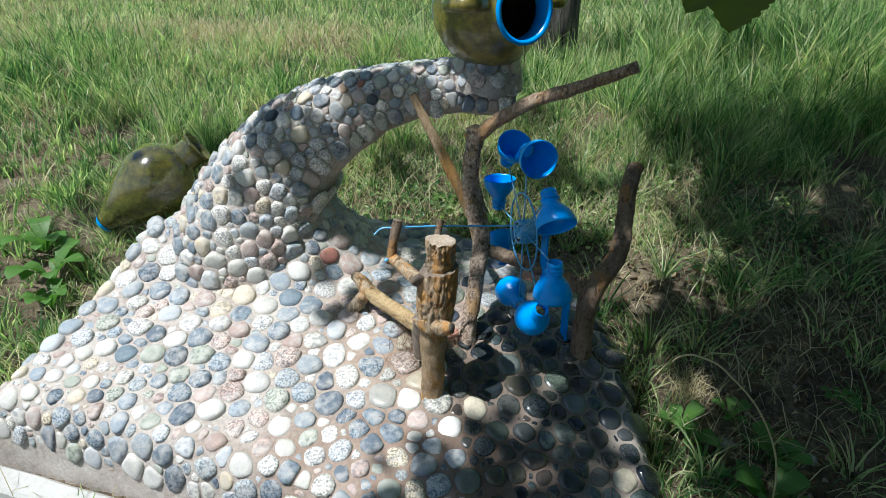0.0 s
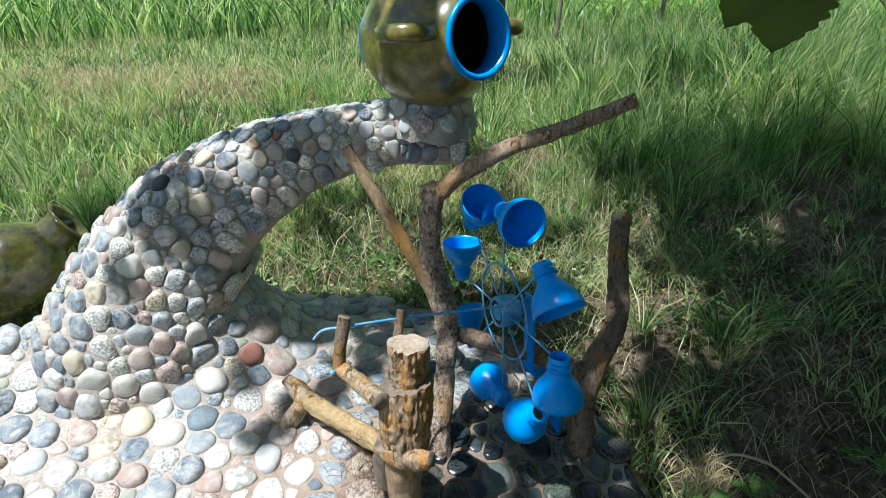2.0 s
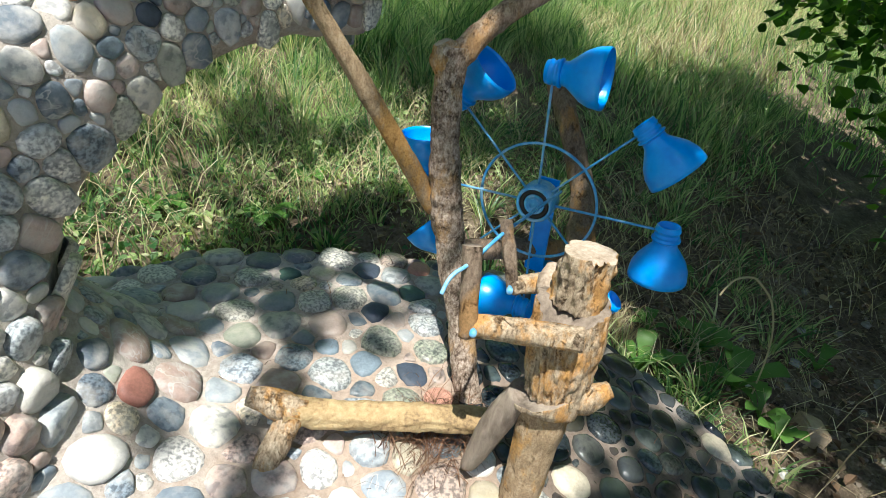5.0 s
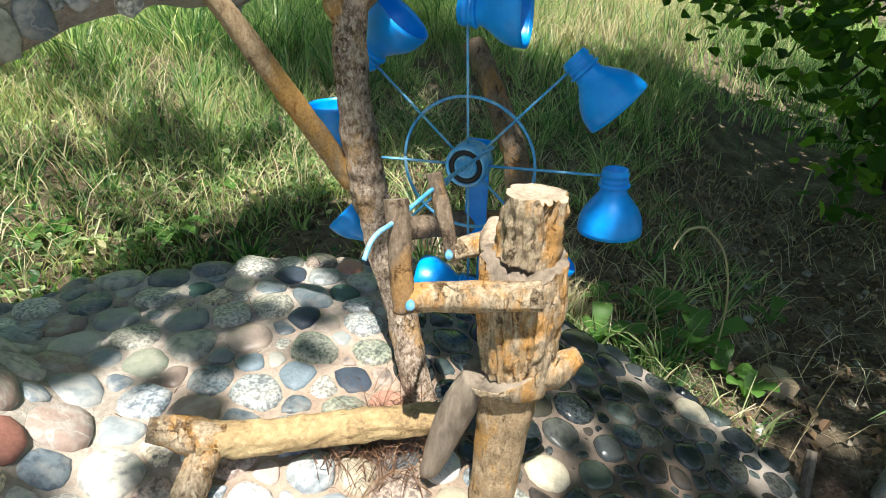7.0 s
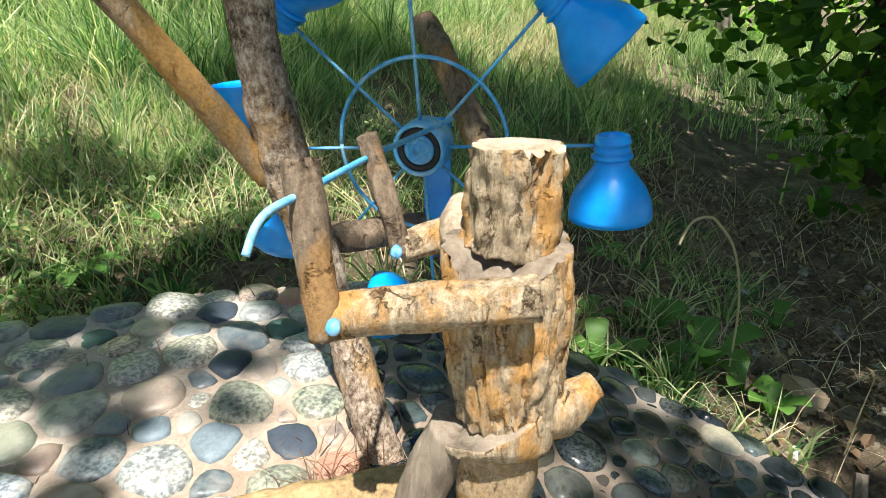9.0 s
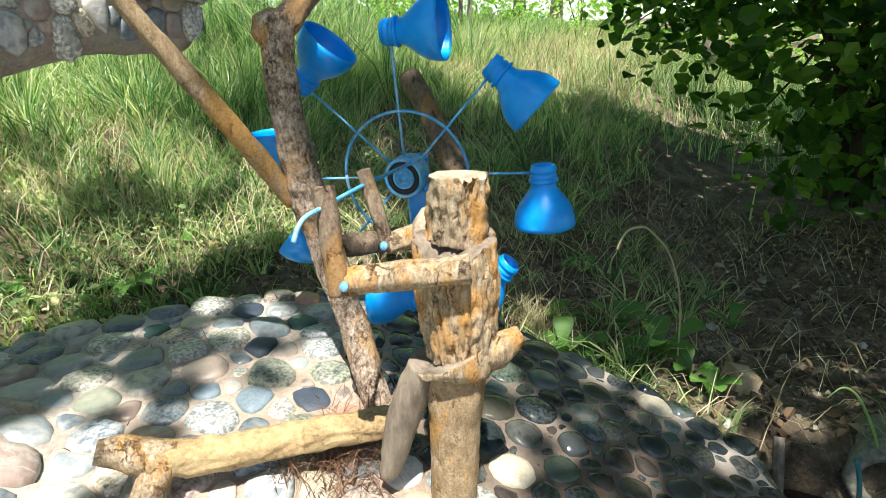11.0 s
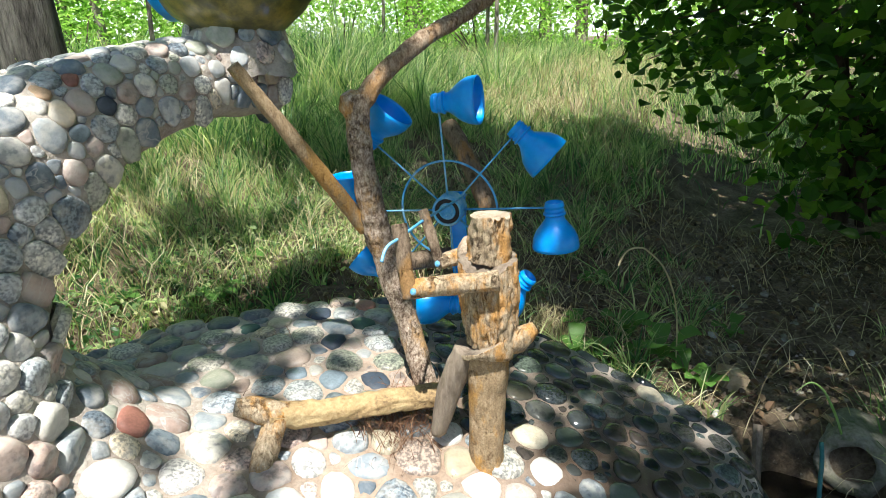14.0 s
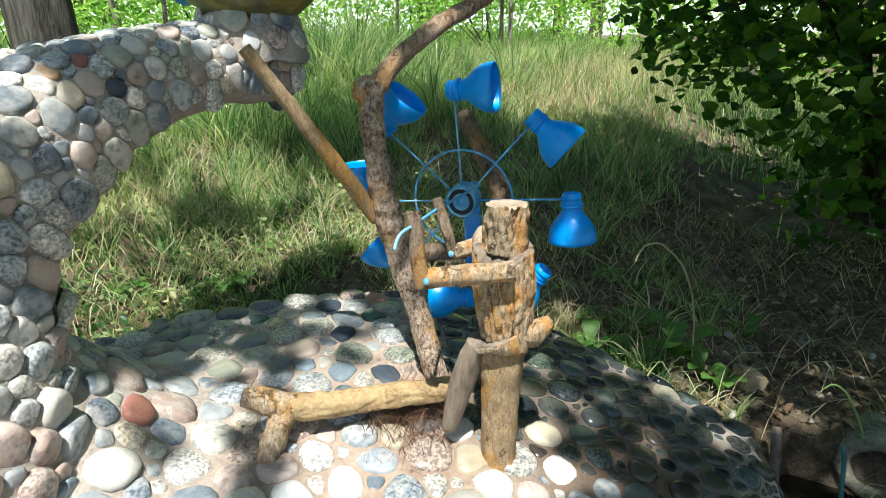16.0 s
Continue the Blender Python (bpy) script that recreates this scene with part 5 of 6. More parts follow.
def shade_tree():
    """Tree added over the path, unseen but for hanging leaves, to shade the right."""
    t = thing("added_shade_tree", "broad-leaved tree added out of view for shade, its hanging leaves seen", "tree", at=(-0.6, -2.2, -0.05))
    limb("trunk", [(-0.6, -2.2, -0.1), (-0.55, -2.1, 1.0), (-0.4, -1.7, 2.0), (-0.1, -1.0, 3.0)], [0.16, 0.13, 0.11, 0.06], t, (DARK_BARK, CUT), rough=0.08, scale=12, seed=77, seg=18, rings=30, bark=0.008)
    crown_rng = np.random.default_rng(21)
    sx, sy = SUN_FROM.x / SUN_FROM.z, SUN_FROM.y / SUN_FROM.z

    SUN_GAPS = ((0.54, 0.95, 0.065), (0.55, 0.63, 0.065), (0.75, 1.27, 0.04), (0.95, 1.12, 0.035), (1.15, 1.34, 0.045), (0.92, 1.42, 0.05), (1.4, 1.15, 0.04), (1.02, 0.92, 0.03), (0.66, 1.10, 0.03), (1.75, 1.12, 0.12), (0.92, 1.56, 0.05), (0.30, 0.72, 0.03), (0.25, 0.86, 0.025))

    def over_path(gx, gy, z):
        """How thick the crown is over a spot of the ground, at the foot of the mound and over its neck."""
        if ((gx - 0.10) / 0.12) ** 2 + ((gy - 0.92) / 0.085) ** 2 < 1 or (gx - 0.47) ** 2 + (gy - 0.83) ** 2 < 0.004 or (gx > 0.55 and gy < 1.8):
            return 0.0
        # Full leaf cover set over the drain hole to keep it dark.
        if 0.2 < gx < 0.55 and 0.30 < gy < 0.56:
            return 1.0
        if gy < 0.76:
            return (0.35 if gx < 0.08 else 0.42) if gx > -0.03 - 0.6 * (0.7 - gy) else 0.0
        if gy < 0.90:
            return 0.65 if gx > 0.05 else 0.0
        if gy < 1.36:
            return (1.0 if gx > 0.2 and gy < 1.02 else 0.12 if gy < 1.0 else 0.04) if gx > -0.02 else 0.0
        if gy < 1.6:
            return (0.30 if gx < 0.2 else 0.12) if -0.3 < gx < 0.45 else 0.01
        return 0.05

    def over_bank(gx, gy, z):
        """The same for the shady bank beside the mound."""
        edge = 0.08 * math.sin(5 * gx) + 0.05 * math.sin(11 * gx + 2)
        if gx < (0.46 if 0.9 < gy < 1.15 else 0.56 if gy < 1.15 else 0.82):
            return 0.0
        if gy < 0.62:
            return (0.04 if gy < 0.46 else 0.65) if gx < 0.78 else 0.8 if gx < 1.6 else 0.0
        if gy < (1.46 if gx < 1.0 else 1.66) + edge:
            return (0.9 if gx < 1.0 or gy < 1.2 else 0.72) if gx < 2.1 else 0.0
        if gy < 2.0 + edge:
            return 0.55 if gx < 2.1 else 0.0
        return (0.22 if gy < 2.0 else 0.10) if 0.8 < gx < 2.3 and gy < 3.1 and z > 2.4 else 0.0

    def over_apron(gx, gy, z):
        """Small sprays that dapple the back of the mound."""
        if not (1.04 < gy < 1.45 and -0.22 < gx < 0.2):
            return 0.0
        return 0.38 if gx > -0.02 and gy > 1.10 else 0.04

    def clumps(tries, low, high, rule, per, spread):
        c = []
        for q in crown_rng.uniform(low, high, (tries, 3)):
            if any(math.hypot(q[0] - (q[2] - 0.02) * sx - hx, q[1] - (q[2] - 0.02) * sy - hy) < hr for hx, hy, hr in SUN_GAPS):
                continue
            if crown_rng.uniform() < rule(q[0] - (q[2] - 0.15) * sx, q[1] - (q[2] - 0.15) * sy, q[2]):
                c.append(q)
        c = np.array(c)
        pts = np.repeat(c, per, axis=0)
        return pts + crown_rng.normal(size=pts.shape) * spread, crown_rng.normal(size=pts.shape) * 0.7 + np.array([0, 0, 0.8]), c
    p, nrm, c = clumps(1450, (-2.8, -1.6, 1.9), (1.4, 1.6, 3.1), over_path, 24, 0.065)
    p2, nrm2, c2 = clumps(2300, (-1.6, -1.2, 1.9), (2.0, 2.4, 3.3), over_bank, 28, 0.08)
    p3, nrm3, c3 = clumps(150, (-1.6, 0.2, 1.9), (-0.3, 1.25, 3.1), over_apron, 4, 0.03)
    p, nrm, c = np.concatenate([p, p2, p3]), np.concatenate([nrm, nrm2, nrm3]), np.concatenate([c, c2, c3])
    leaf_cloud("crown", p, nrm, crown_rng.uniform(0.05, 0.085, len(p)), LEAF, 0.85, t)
    for i in range(14):
        a = c2[i * len(c2) // 14]
        limb("limb", [(-0.25, -1.35, 2.5), (np.array([-0.2, -1.0, 2.7]) + a) / 2 + np.array([0, 0, 0.1]), a], [0.05, 0.025, 0.006], t, (DARK_BARK, CUT), seg=8, rings=14)
    limb("drooping_twig", [(0.6, -0.2, 2.4), (0.55, 0.35, 1.7), (0.46, 0.68, 1.15), (0.41, 0.78, 0.93)], [0.008, 0.006, 0.004, 0.002], t, (DARK_BARK, CUT), seg=8, rings=24)
    tips = np.array([(0.385, 0.80, 0.885), (0.425, 0.81, 0.89), (0.335, 0.785, 0.885), (0.47, 0.76, 0.93), (0.53, 0.74, 0.95), (0.44, 0.72, 1.02), (0.62, 0.78, 0.99)])
    for i, q in enumerate(tips):
        l = (0.082, 0.055, 0.06, 0.06, 0.05, 0.07, 0.06)[i]
        d = Vector(((-0.1, 0.06, -0.45, 0.25, 0.3, 0.1, 0.35)[i], (0.05, 0.2, 0.0, -0.1, 0.1, -0.1, 0.1)[i], -1.0)).normalized()
        s = d.cross(Vector((0.25 * (i - 3), -1, 0.1))).normalized()
        nr = s.cross(d)
        verts, faces = [], []
        for j in range(25):
            tt = j / 24
            wd = 0.5 * math.sin(math.pi * min(1.0, 0.06 + 0.94 * tt ** 0.72)) ** 0.75 * (1.05 if j % 3 else 0.90) + 0.01
            for k in (-1, -0.5, 0, 0.5, 1):
                verts.append(Vector(q) + d * l * (tt - 0.05 * abs(k)) + s * l * wd * k + nr * l * (0.10 * abs(k) - 0.12 * tt * tt + 0.015 * math.sin(9 * tt + 3 * k)))
        for j in range(24):
            for k in range(4):
                faces.append((j * 5 + k, j * 5 + k + 1, j * 5 + 6 + k, j * 5 + 5 + k))
        part("leaf", raw_mesh("hanging_leaf", verts, faces, True, (LEAF_HANG,)), t)


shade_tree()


# ---- edge of the path and loose things ----
def beam(name, a, b, width, z0, z1, mat, parent, wear=0.003):
    a, b = Vector((*a, 0)), Vector((*b, 0))
    d = (b - a).normalized()
    s = Vector((-d.y, d.x, 0))
    bm = bmesh.new()
    n = 14
    rows = []
    for i in range(n + 1):
        c = a + (b - a) * i / n
        row = []
        for q, zz in ((-width / 2, z0), (width / 2, z0), (width / 2, z1 - 0.006), (width / 2 - 0.006, z1), (-width / 2 + 0.006, z1), (-width / 2, z1 - 0.006)):
            p = c + s * q + Vector((0, 0, zz))
            row.append(bm.verts.new(p + Vector((noise.noise(p * 25), noise.noise(p * 25 + Vector((5, 0, 0))), noise.noise(p * 25 + Vector((0, 7, 0))))) * wear))
        rows.append(row)
    for r0, r1 in zip(rows, rows[1:]):
        for j in range(6):
            bm.faces.new((r0[j], r0[(j + 1) % 6], r1[(j + 1) % 6], r1[j]))
    bm.faces.new(rows[0][::-1])
    bm.faces.new(rows[-1])
    bmesh.ops.recalc_face_normals(bm, faces=bm.faces)
    me = bpy.data.meshes.new(name)
    bm.to_mesh(me)
    bm.free()
    me.materials.append(mat)
    return part(name, me, parent)


curb = beam("concrete_curb", (-0.89, 0.80), (0.02, 0.532), 0.05, -0.12, 0.012, CONCRETE, None)
tagged(curb, "pale worn concrete curb along the mound", "curb", kind="structure")
edging = beam("painted_edging", (-1.10, 0.835), (-0.55, 0.672), 0.016, -0.12, -0.012, PAINT_WHITE, None, 0.001)
tagged(edging, "thin white and blue painted path edging", "edging", kind="structure")


def lump(name, at, size, mat, label, category, seed, squash=0.7):
    bm = bmesh.new()
    bmesh.ops.create_icosphere(bm, subdivisions=3, radius=1)
    for v in bm.verts:
        k = v.co * 1.6 + Vector((seed, 0, seed))
        v.co = v.co * (1 + 0.25 * noise.noise(k) + 0.08 * noise.noise(k * 4))
        v.co = Vector((v.co.x * size[0], v.co.y * size[1], v.co.z * size[2])) + Vector(at)
        v.co.z = max(v.co.z, at[2] - size[2] * squash)
    me = bpy.data.meshes.new(name)
    bm.to_mesh(me)
    bm.free()
    me.materials.append(mat)
    return tagged(new(name, me), label, category)


def brick_bit(at, rz):
    bm = bmesh.new()
    bmesh.ops.create_cube(bm, size=1)
    bmesh.ops.bevel(bm, geom=bm.edges[:], offset=0.09, segments=2, affect="EDGES")
    m = pose(*at, 18, 8, rz)
    for v in bm.verts:
        v.co = m @ Vector((v.co.x * 0.062, v.co.y * 0.045, v.co.z * 0.04))
        v.co += Vector((noise.noise(v.co * 40), noise.noise(v.co * 43), noise.noise(v.co * 47))) * 0.003
    me = bpy.data.meshes.new("brick_fragment")
    bm.to_mesh(me)
    bm.free()
    me.materials.append(BRICK)
    return tagged(new("brick_fragment", me), "broken tan brick fragment lying on soil", "brick")


brick_bit((0.615, 0.585, float(ground_z(0.615, 0.585)) + 0.012), 25)
pipe = thing("drain_pipe", "short pale concrete pipe end with mossy stains", "pipe", at=(0.53, 0.376, -0.05))
pipe_m = frame_along((0.529, 0.376, -0.051), (-1.0, 0.16, 0.08)) @ Matrix.Scale(0.76, 4)
v, f = lathe_data([(0.046, 0.02), (0.046, 0.085), (0.050, 0.092), (0.066, 0.094), (0.073, 0.088), (0.075, 0.07), (0.072, -0.06), (0.046, -0.06), (0.046, 0.02)], 40, pipe_m)
v = [Vector(q) + Vector((noise.noise(Vector(q) * 30), noise.noise(Vector(q) * 30 + Vector((9, 0, 0))), noise.noise(Vector(q) * 30 + Vector((0, 9, 0))))) * 0.006 for q in v]
part("barrel", raw_mesh("pipe_barrel", v, f, True, (MOSSY,)), pipe)
v, f = lathe_data([(0.0, 0.03), (0.046, 0.03)], 28, pipe_m)
part("mud", raw_mesh("pipe_mud", v, f, True, (SOIL,)), pipe, "dark mud filling the pipe")
for i in range(46):
    x, y = random.uniform(0.44, 1.3), random.uniform(0.2, 0.85)
    r = random.uniform(0.005, 0.016)
    lump("loose_stone", (x, y, float(ground_z(x, y)) + r * 0.15), (r, r * random.uniform(0.6, 1.0), r * 0.6), MOSSY if i % 4 else CONCRETE, "small loose stone on the bare soil", "stone", i * 1.3)
x, y = rng.normal(-0.03, 0.032, 420), rng.normal(0.955, 0.022, 420)
blades("pine_litter", x, y, rng.uniform(0.02, 0.045, 420), rng.uniform(0.0008, 0.0014, 420), rng.uniform(1.1, 1.4, 420), LITTER, "brown needles and twigs caught on the mortar", "litter", mound_z(x, y) + rng.uniform(0.004, 0.014, 420))
x, y = rng.uniform(-0.3, 0.36, 90), rng.uniform(0.62, 1.4, 90)
blades("scattered_litter", x, y, rng.uniform(0.006, 0.02, 90), rng.uniform(0.0008, 0.0014, 90), rng.uniform(1.3, 1.4, 90), LITTER, "thin dry twigs and needles on the pebbles", "litter", mound_z(x, y) + rng.uniform(0.004, 0.01, 90))
n = 8500
x, y = rng.uniform(0.2, 1.9, n), rng.uniform(-0.4, 1.6, n)
keep = edge_distance(x, y) < -0.01
x, y = x[keep], y[keep]
crumbs = np.stack([x, y, ground_z(x, y) + 0.003], 1)
leaf_cloud("soil_crumbs", crumbs, rng.normal(size=crumbs.shape), rng.uniform(0.004, 0.013, len(x)), CRUMB, 0.9, None, "", "stuff", 0.5)
tagged(bpy.data.objects["soil_crumbs"], "crumbs of dry soil and grit on bare ground", "soil", kind="stuff")
n = 2400
x, y = rng.uniform(0.2, 2.0, n), rng.uniform(-0.4, 1.6, n)
keep = edge_distance(x, y) < -0.01
x, y = x[keep], y[keep]
fallen = np.stack([x, y, ground_z(x, y) + 0.006], 1)
leaf_cloud("leaf_litter", fallen, rng.normal(size=fallen.shape) * 0.4 + np.array([0, 0, 1.0]), rng.uniform(0.012, 0.03, len(x)), DEAD_LEAF, 0.5, None, "", "stuff", 0.2)
tagged(bpy.data.objects["leaf_litter"], "small dead brown leaves on the shaded soil", "litter", kind="stuff")
n = 1700
x, y = rng.uniform(0.44, 1.9, n), rng.uniform(-0.2, 1.7, n)
blades("twigs", x, y, rng.uniform(0.03, 0.14, n), rng.uniform(0.001, 0.0025, n), rng.uniform(1.2, 1.4, n), STRAW, "thin dry twigs and straw on the shaded soil", "litter", ground_z(x, y) + rng.uniform(0.002, 0.012, n))
tuft = rng.normal(0, 0.022, (240, 2))
x, y = 0.53 + tuft[:, 0], 0.95 + tuft[:, 1]
blades("straw_tuft", x, y, rng.uniform(0.03, 0.075, 240), rng.uniform(0.001, 0.002, 240), rng.uniform(0.5, 1.2, 240), STRAW, "tuft of dry straw beside the mortar rim", "straw", ground_z(x, y) + 0.002)
STALK = [(0.392, 0.777, 0.290), (0.398, 0.774, 0.301), (0.416, 0.767, 0.312), (0.445, 0.753, 0.309), (0.468, 0.741, 0.295), (0.52, 0.715, 0.24), (0.565, 0.695, 0.14), (0.585, 0.688, float(ground_z(0.585, 0.688)) - 0.01)]
stalk = thing("grass_stalk", "single pale arching grass stalk", "grass", at=STALK[-1])
rod("stem", STALK, 0.0017, stalk, STRAW, 6, 30)
rim_low = min((jm @ Vector((0.0585 * math.cos(a), 0.0585 * math.sin(a), 0.13)) for a in np.linspace(0, 6.28, 60)), key=lambda p: p.z)
v, f, k = tube_data([rim_low + Vector((0, 0, 0.002)), rim_low + Vector((0.001, -0.001, -0.012)), rim_low + Vector((0.001, -0.002, -0.035)), rim_low + Vector((0.001, -0.003, -0.085))], [0.003, 0.0024, 0.0018, 0.0008], seg=8, rings=20)
tagged(new("water_trickle", raw_mesh("water_trickle", v, f, True, (WATER,))), "thin clear trickle running from the jar", "water")


# ---- pebbles ----
PLAIN = {k: plain_stone(k, c) for k, c in (("red", (0.30, 0.135, 0.105)), ("navy", (0.05, 0.065, 0.09)), ("blue", (0.16, 0.205, 0.24)), ("white", (0.62, 0.60, 0.55)),
                                           ("cream", (0.47, 0.42, 0.32)), ("green", (0.07, 0.13, 0.11)), ("orange", (0.46, 0.31, 0.20)), ("rose", (0.46, 0.24, 0.18)))}


def mound_normal(x, y):
    e = 0.006
    n = Vector((float(mound_z(x - e, y) - mound_z(x + e, y)), float(mound_z(x, y - e) - mound_z(x, y + e)), 2 * e))
    return n.normalized()


def in_arch(p):
    d = p - arch_c[:, :3]
    t = np.gradient(arch_c[:, :3], axis=0)
    t /= np.linalg.norm(t, axis=1)[:, None]
    along = np.abs((d * t).sum(1))
    up = np.cross(np.array([0.0, 1, 0]), t)
    a, b = (d * up).sum(1) / arch_c[:, 3], d[:, 1] / arch_c[:, 4]
    return bool(((np.abs(a) ** 2.6 + np.abs(b) ** 2.6 < 1) & (along < 0.02)).any())


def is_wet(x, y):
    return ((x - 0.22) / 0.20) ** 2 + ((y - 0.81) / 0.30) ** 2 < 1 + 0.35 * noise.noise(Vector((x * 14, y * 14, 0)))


placed = []
grid = np.zeros((0, 4))


def try_stone(p, nrm, r, tint=None, gap=0.84):
    global grid
    p = np.asarray(p, float)
    if len(grid) and (np.linalg.norm(grid[:, :3] - p, axis=1) < (grid[:, 3] + r) * gap).any():
        return False
    grid = np.vstack([grid, [*p, r]])
    placed.append((p, Vector(nrm), r, tint))
    return True


def arch_nearest(p):
    best = None
    for s in np.linspace(0.02, 0.95, 60):
        for a in np.linspace(0, 2 * math.pi, 48, endpoint=False):
            q, nrm, t = arch_point(s, a)
            d = np.linalg.norm(q - p)
            if best is None or d < best[0]:
                best = (d, q, nrm)
    return best[1], best[2]


for x, y, z, r, tint in ((-0.177, 1.25, 0.674, 0.0125, "red"), (-0.211, 1.25, 0.650, 0.013, "orange"), (-0.299, 1.22, 0.55, 0.028, "cream"), (-0.373, 1.24, 0.585, 0.021, "navy"), (-0.300, 1.24, 0.585, 0.022, "blue"),
                         (-0.330, 1.24, 0.612, 0.019, "blue"), (-0.148, 1.248, 0.617, 0.016, "navy"), (-0.183, 1.252, 0.594, 0.015, "blue"), (-0.424, 1.20, 0.451, 0.028, "white"), (-0.345, 1.21, 0.483, 0.024, "cream")):
    q, nrm = arch_nearest(np.array([x, y, z]))
    try_stone(q, nrm, r, tint, 0.6)
for x, y, r, tint in ((-0.252, 1.170, 0.028, "red"), (-0.32, 1.075, 0.034, "blue"), (-0.068, 0.962, 0.026, "cream"), (0.078, 1.268, 0.026, "cream"), (0.04, 1.300, 0.024, "green"), (-0.027, 1.136, 0.022, "blue"), (0.017, 0.985, 0.028, "rose"),
                      (0.024, 1.036, 0.030, "navy"), (-0.010, 1.085, 0.028, "blue"), (0.318, 0.70, 0.031, "cream"), (0.07, 0.815, 0.031, "cream"), (-0.005, 0.905, 0.028, "white"), (-0.055, 0.83, 0.033, "white"), (0.07, 1.15, 0.028, "navy"),
                      (0.14, 1.235, 0.030, "navy"), (0.15, 1.15, 0.03, "green"), (0.215, 1.19, 0.03, "rose"), (0.17, 1.06, 0.033, "navy"), (-0.62, 0.93, 0.032, "blue"), (-0.665, 0.945, 0.034, "white"), (-0.25, 1.02, 0.034, "white"), (-0.16, 0.96, 0.03, "white")):
    try_stone((x, y, float(mound_z(x, y))), mound_normal(x, y), r, tint, 0.6)
for ring, (rad, zz) in enumerate(((0.071, 0.690), (0.079, 0.664))):
    for i in range(12):
        a = 2 * math.pi * (i + 0.5 * ring) / 12
        d = np.array([math.cos(a), math.sin(a), 0.25])
        try_stone((0.10 + rad * d[0], 1.29 + rad * d[1], zz + 0.004 * math.sin(5 * i)), d, 0.0115 + 0.004 * math.sin(3 * i + ring), None, 0.6)


def on_apron(q):
    return q[0] > -0.24 and q[1] > 0.80 and q[2] < 0.29


def bed(q):
    """Largest radius, spacing, joint, swell, least and most height, least and most depth in the mortar for stones laid here."""
    if q[2] > 0.30 and q[0] > -0.30:
        return 0.0215, 0.63, 0.0013, 1.60, 0.24, 0.36, 0.05, 0.35
    if on_apron(q):
        if q[0] > 0.06 and q[1] < 0.95:
            return 0.036, 0.62, 0.0030, 1.6, 0.22, 0.34, 0.10, 0.40
        return 0.037, 0.64, 0.0038, 1.50, 0.22, 0.34, 0.0, 0.30
    if q[1] < 0.80 and q[0] > -0.62:
        return 0.028, 0.66, 0.0038, 1.42, 0.24, 0.38, 0.08, 0.40
    if q[1] < 0.92 and q[0] < -0.5:
        return 0.024, 0.66, 0.0038, 1.42, 0.27, 0.42, 0.05, 0.38
    return 0.034, 0.62, 0.0018, 1.60, 0.28, 0.44, 0.05, 0.35


for tier in (1.0, 0.93, 0.86, 0.79, 0.72, 0.65, 0.58, 0.51, 0.44, 0.37, 0.31):
    tries = 2600 if tier > 0.5 else 3600
    X, Y = [random.uniform(-0.9, 0.42) for _ in range(tries)], [random.uniform(0.5, 1.52) for _ in range(tries)]
    E, Z = edge_distance(X, Y), mound_z(X, Y)
    for x, y, e, z in zip(X, Y, E, Z):
        big, gap, *_ = bed((x, y, z))
        if on_apron((x, y, z)) and tier < 0.40 and random.random() < 0.5:
            continue
        r = big * tier * random.uniform(0.92, 1.08)
        if e < (0.03 if x > 0.3 else 0.010) or (on_apron((x, y, z)) and tier < 0.4 and random.random() < 0.7) or in_arch(np.array([x, y, z])):
            continue
        if not len(grid) or not (np.linalg.norm(grid[:, :3] - (x, y, z), axis=1) < (grid[:, 3] + r) * gap).any():
            try_stone((x, y, float(z)), mound_normal(x, y), r, None, gap)
    for _ in range(2200):
        s = 1 - random.random() ** 0.8
        q, nrm, t = arch_point(s * 0.93, random.uniform(0, 2 * math.pi))
        if (nrm[2] < -0.30 and q[2] > 0.38) or q[2] < mound_z(q[0], q[1]) + 0.004 or (math.hypot(q[0] - 0.10, q[1] - 1.29) < 0.075 and nrm[2] > 0.5):
            continue
        try_stone(q, nrm, (0.0170 + 0.0115 * s) * tier * random.uniform(0.92, 1.08), None, 0.63)
    # the sawn-off end of the neck
    for _ in range(60):
        a, k = random.uniform(0, 2 * math.pi), math.sqrt(random.random()) * 0.8
        try_stone((0.160, 1.312 + 0.07 * k * math.cos(a), 0.632 + 0.06 * k * math.sin(a)), (1, 0, 0), 0.020 * tier, None, 0.8)


SEG = 14
RINGS = ((0.97, -0.9), (1.0, 0.0), (0.965, 0.50), (0.85, 0.84), (0.54, 0.98))
STONE_FACES = [(r * SEG + j, r * SEG + (j + 1) % SEG, (r + 1) * SEG + (j + 1) % SEG, (r + 1) * SEG + j) for r in range(len(RINGS) - 1) for j in range(SEG)]
STONE_FACES += [((len(RINGS) - 1) * SEG + j, (len(RINGS) - 1) * SEG + (j + 1) % SEG, len(RINGS) * SEG) for j in range(SEG)]


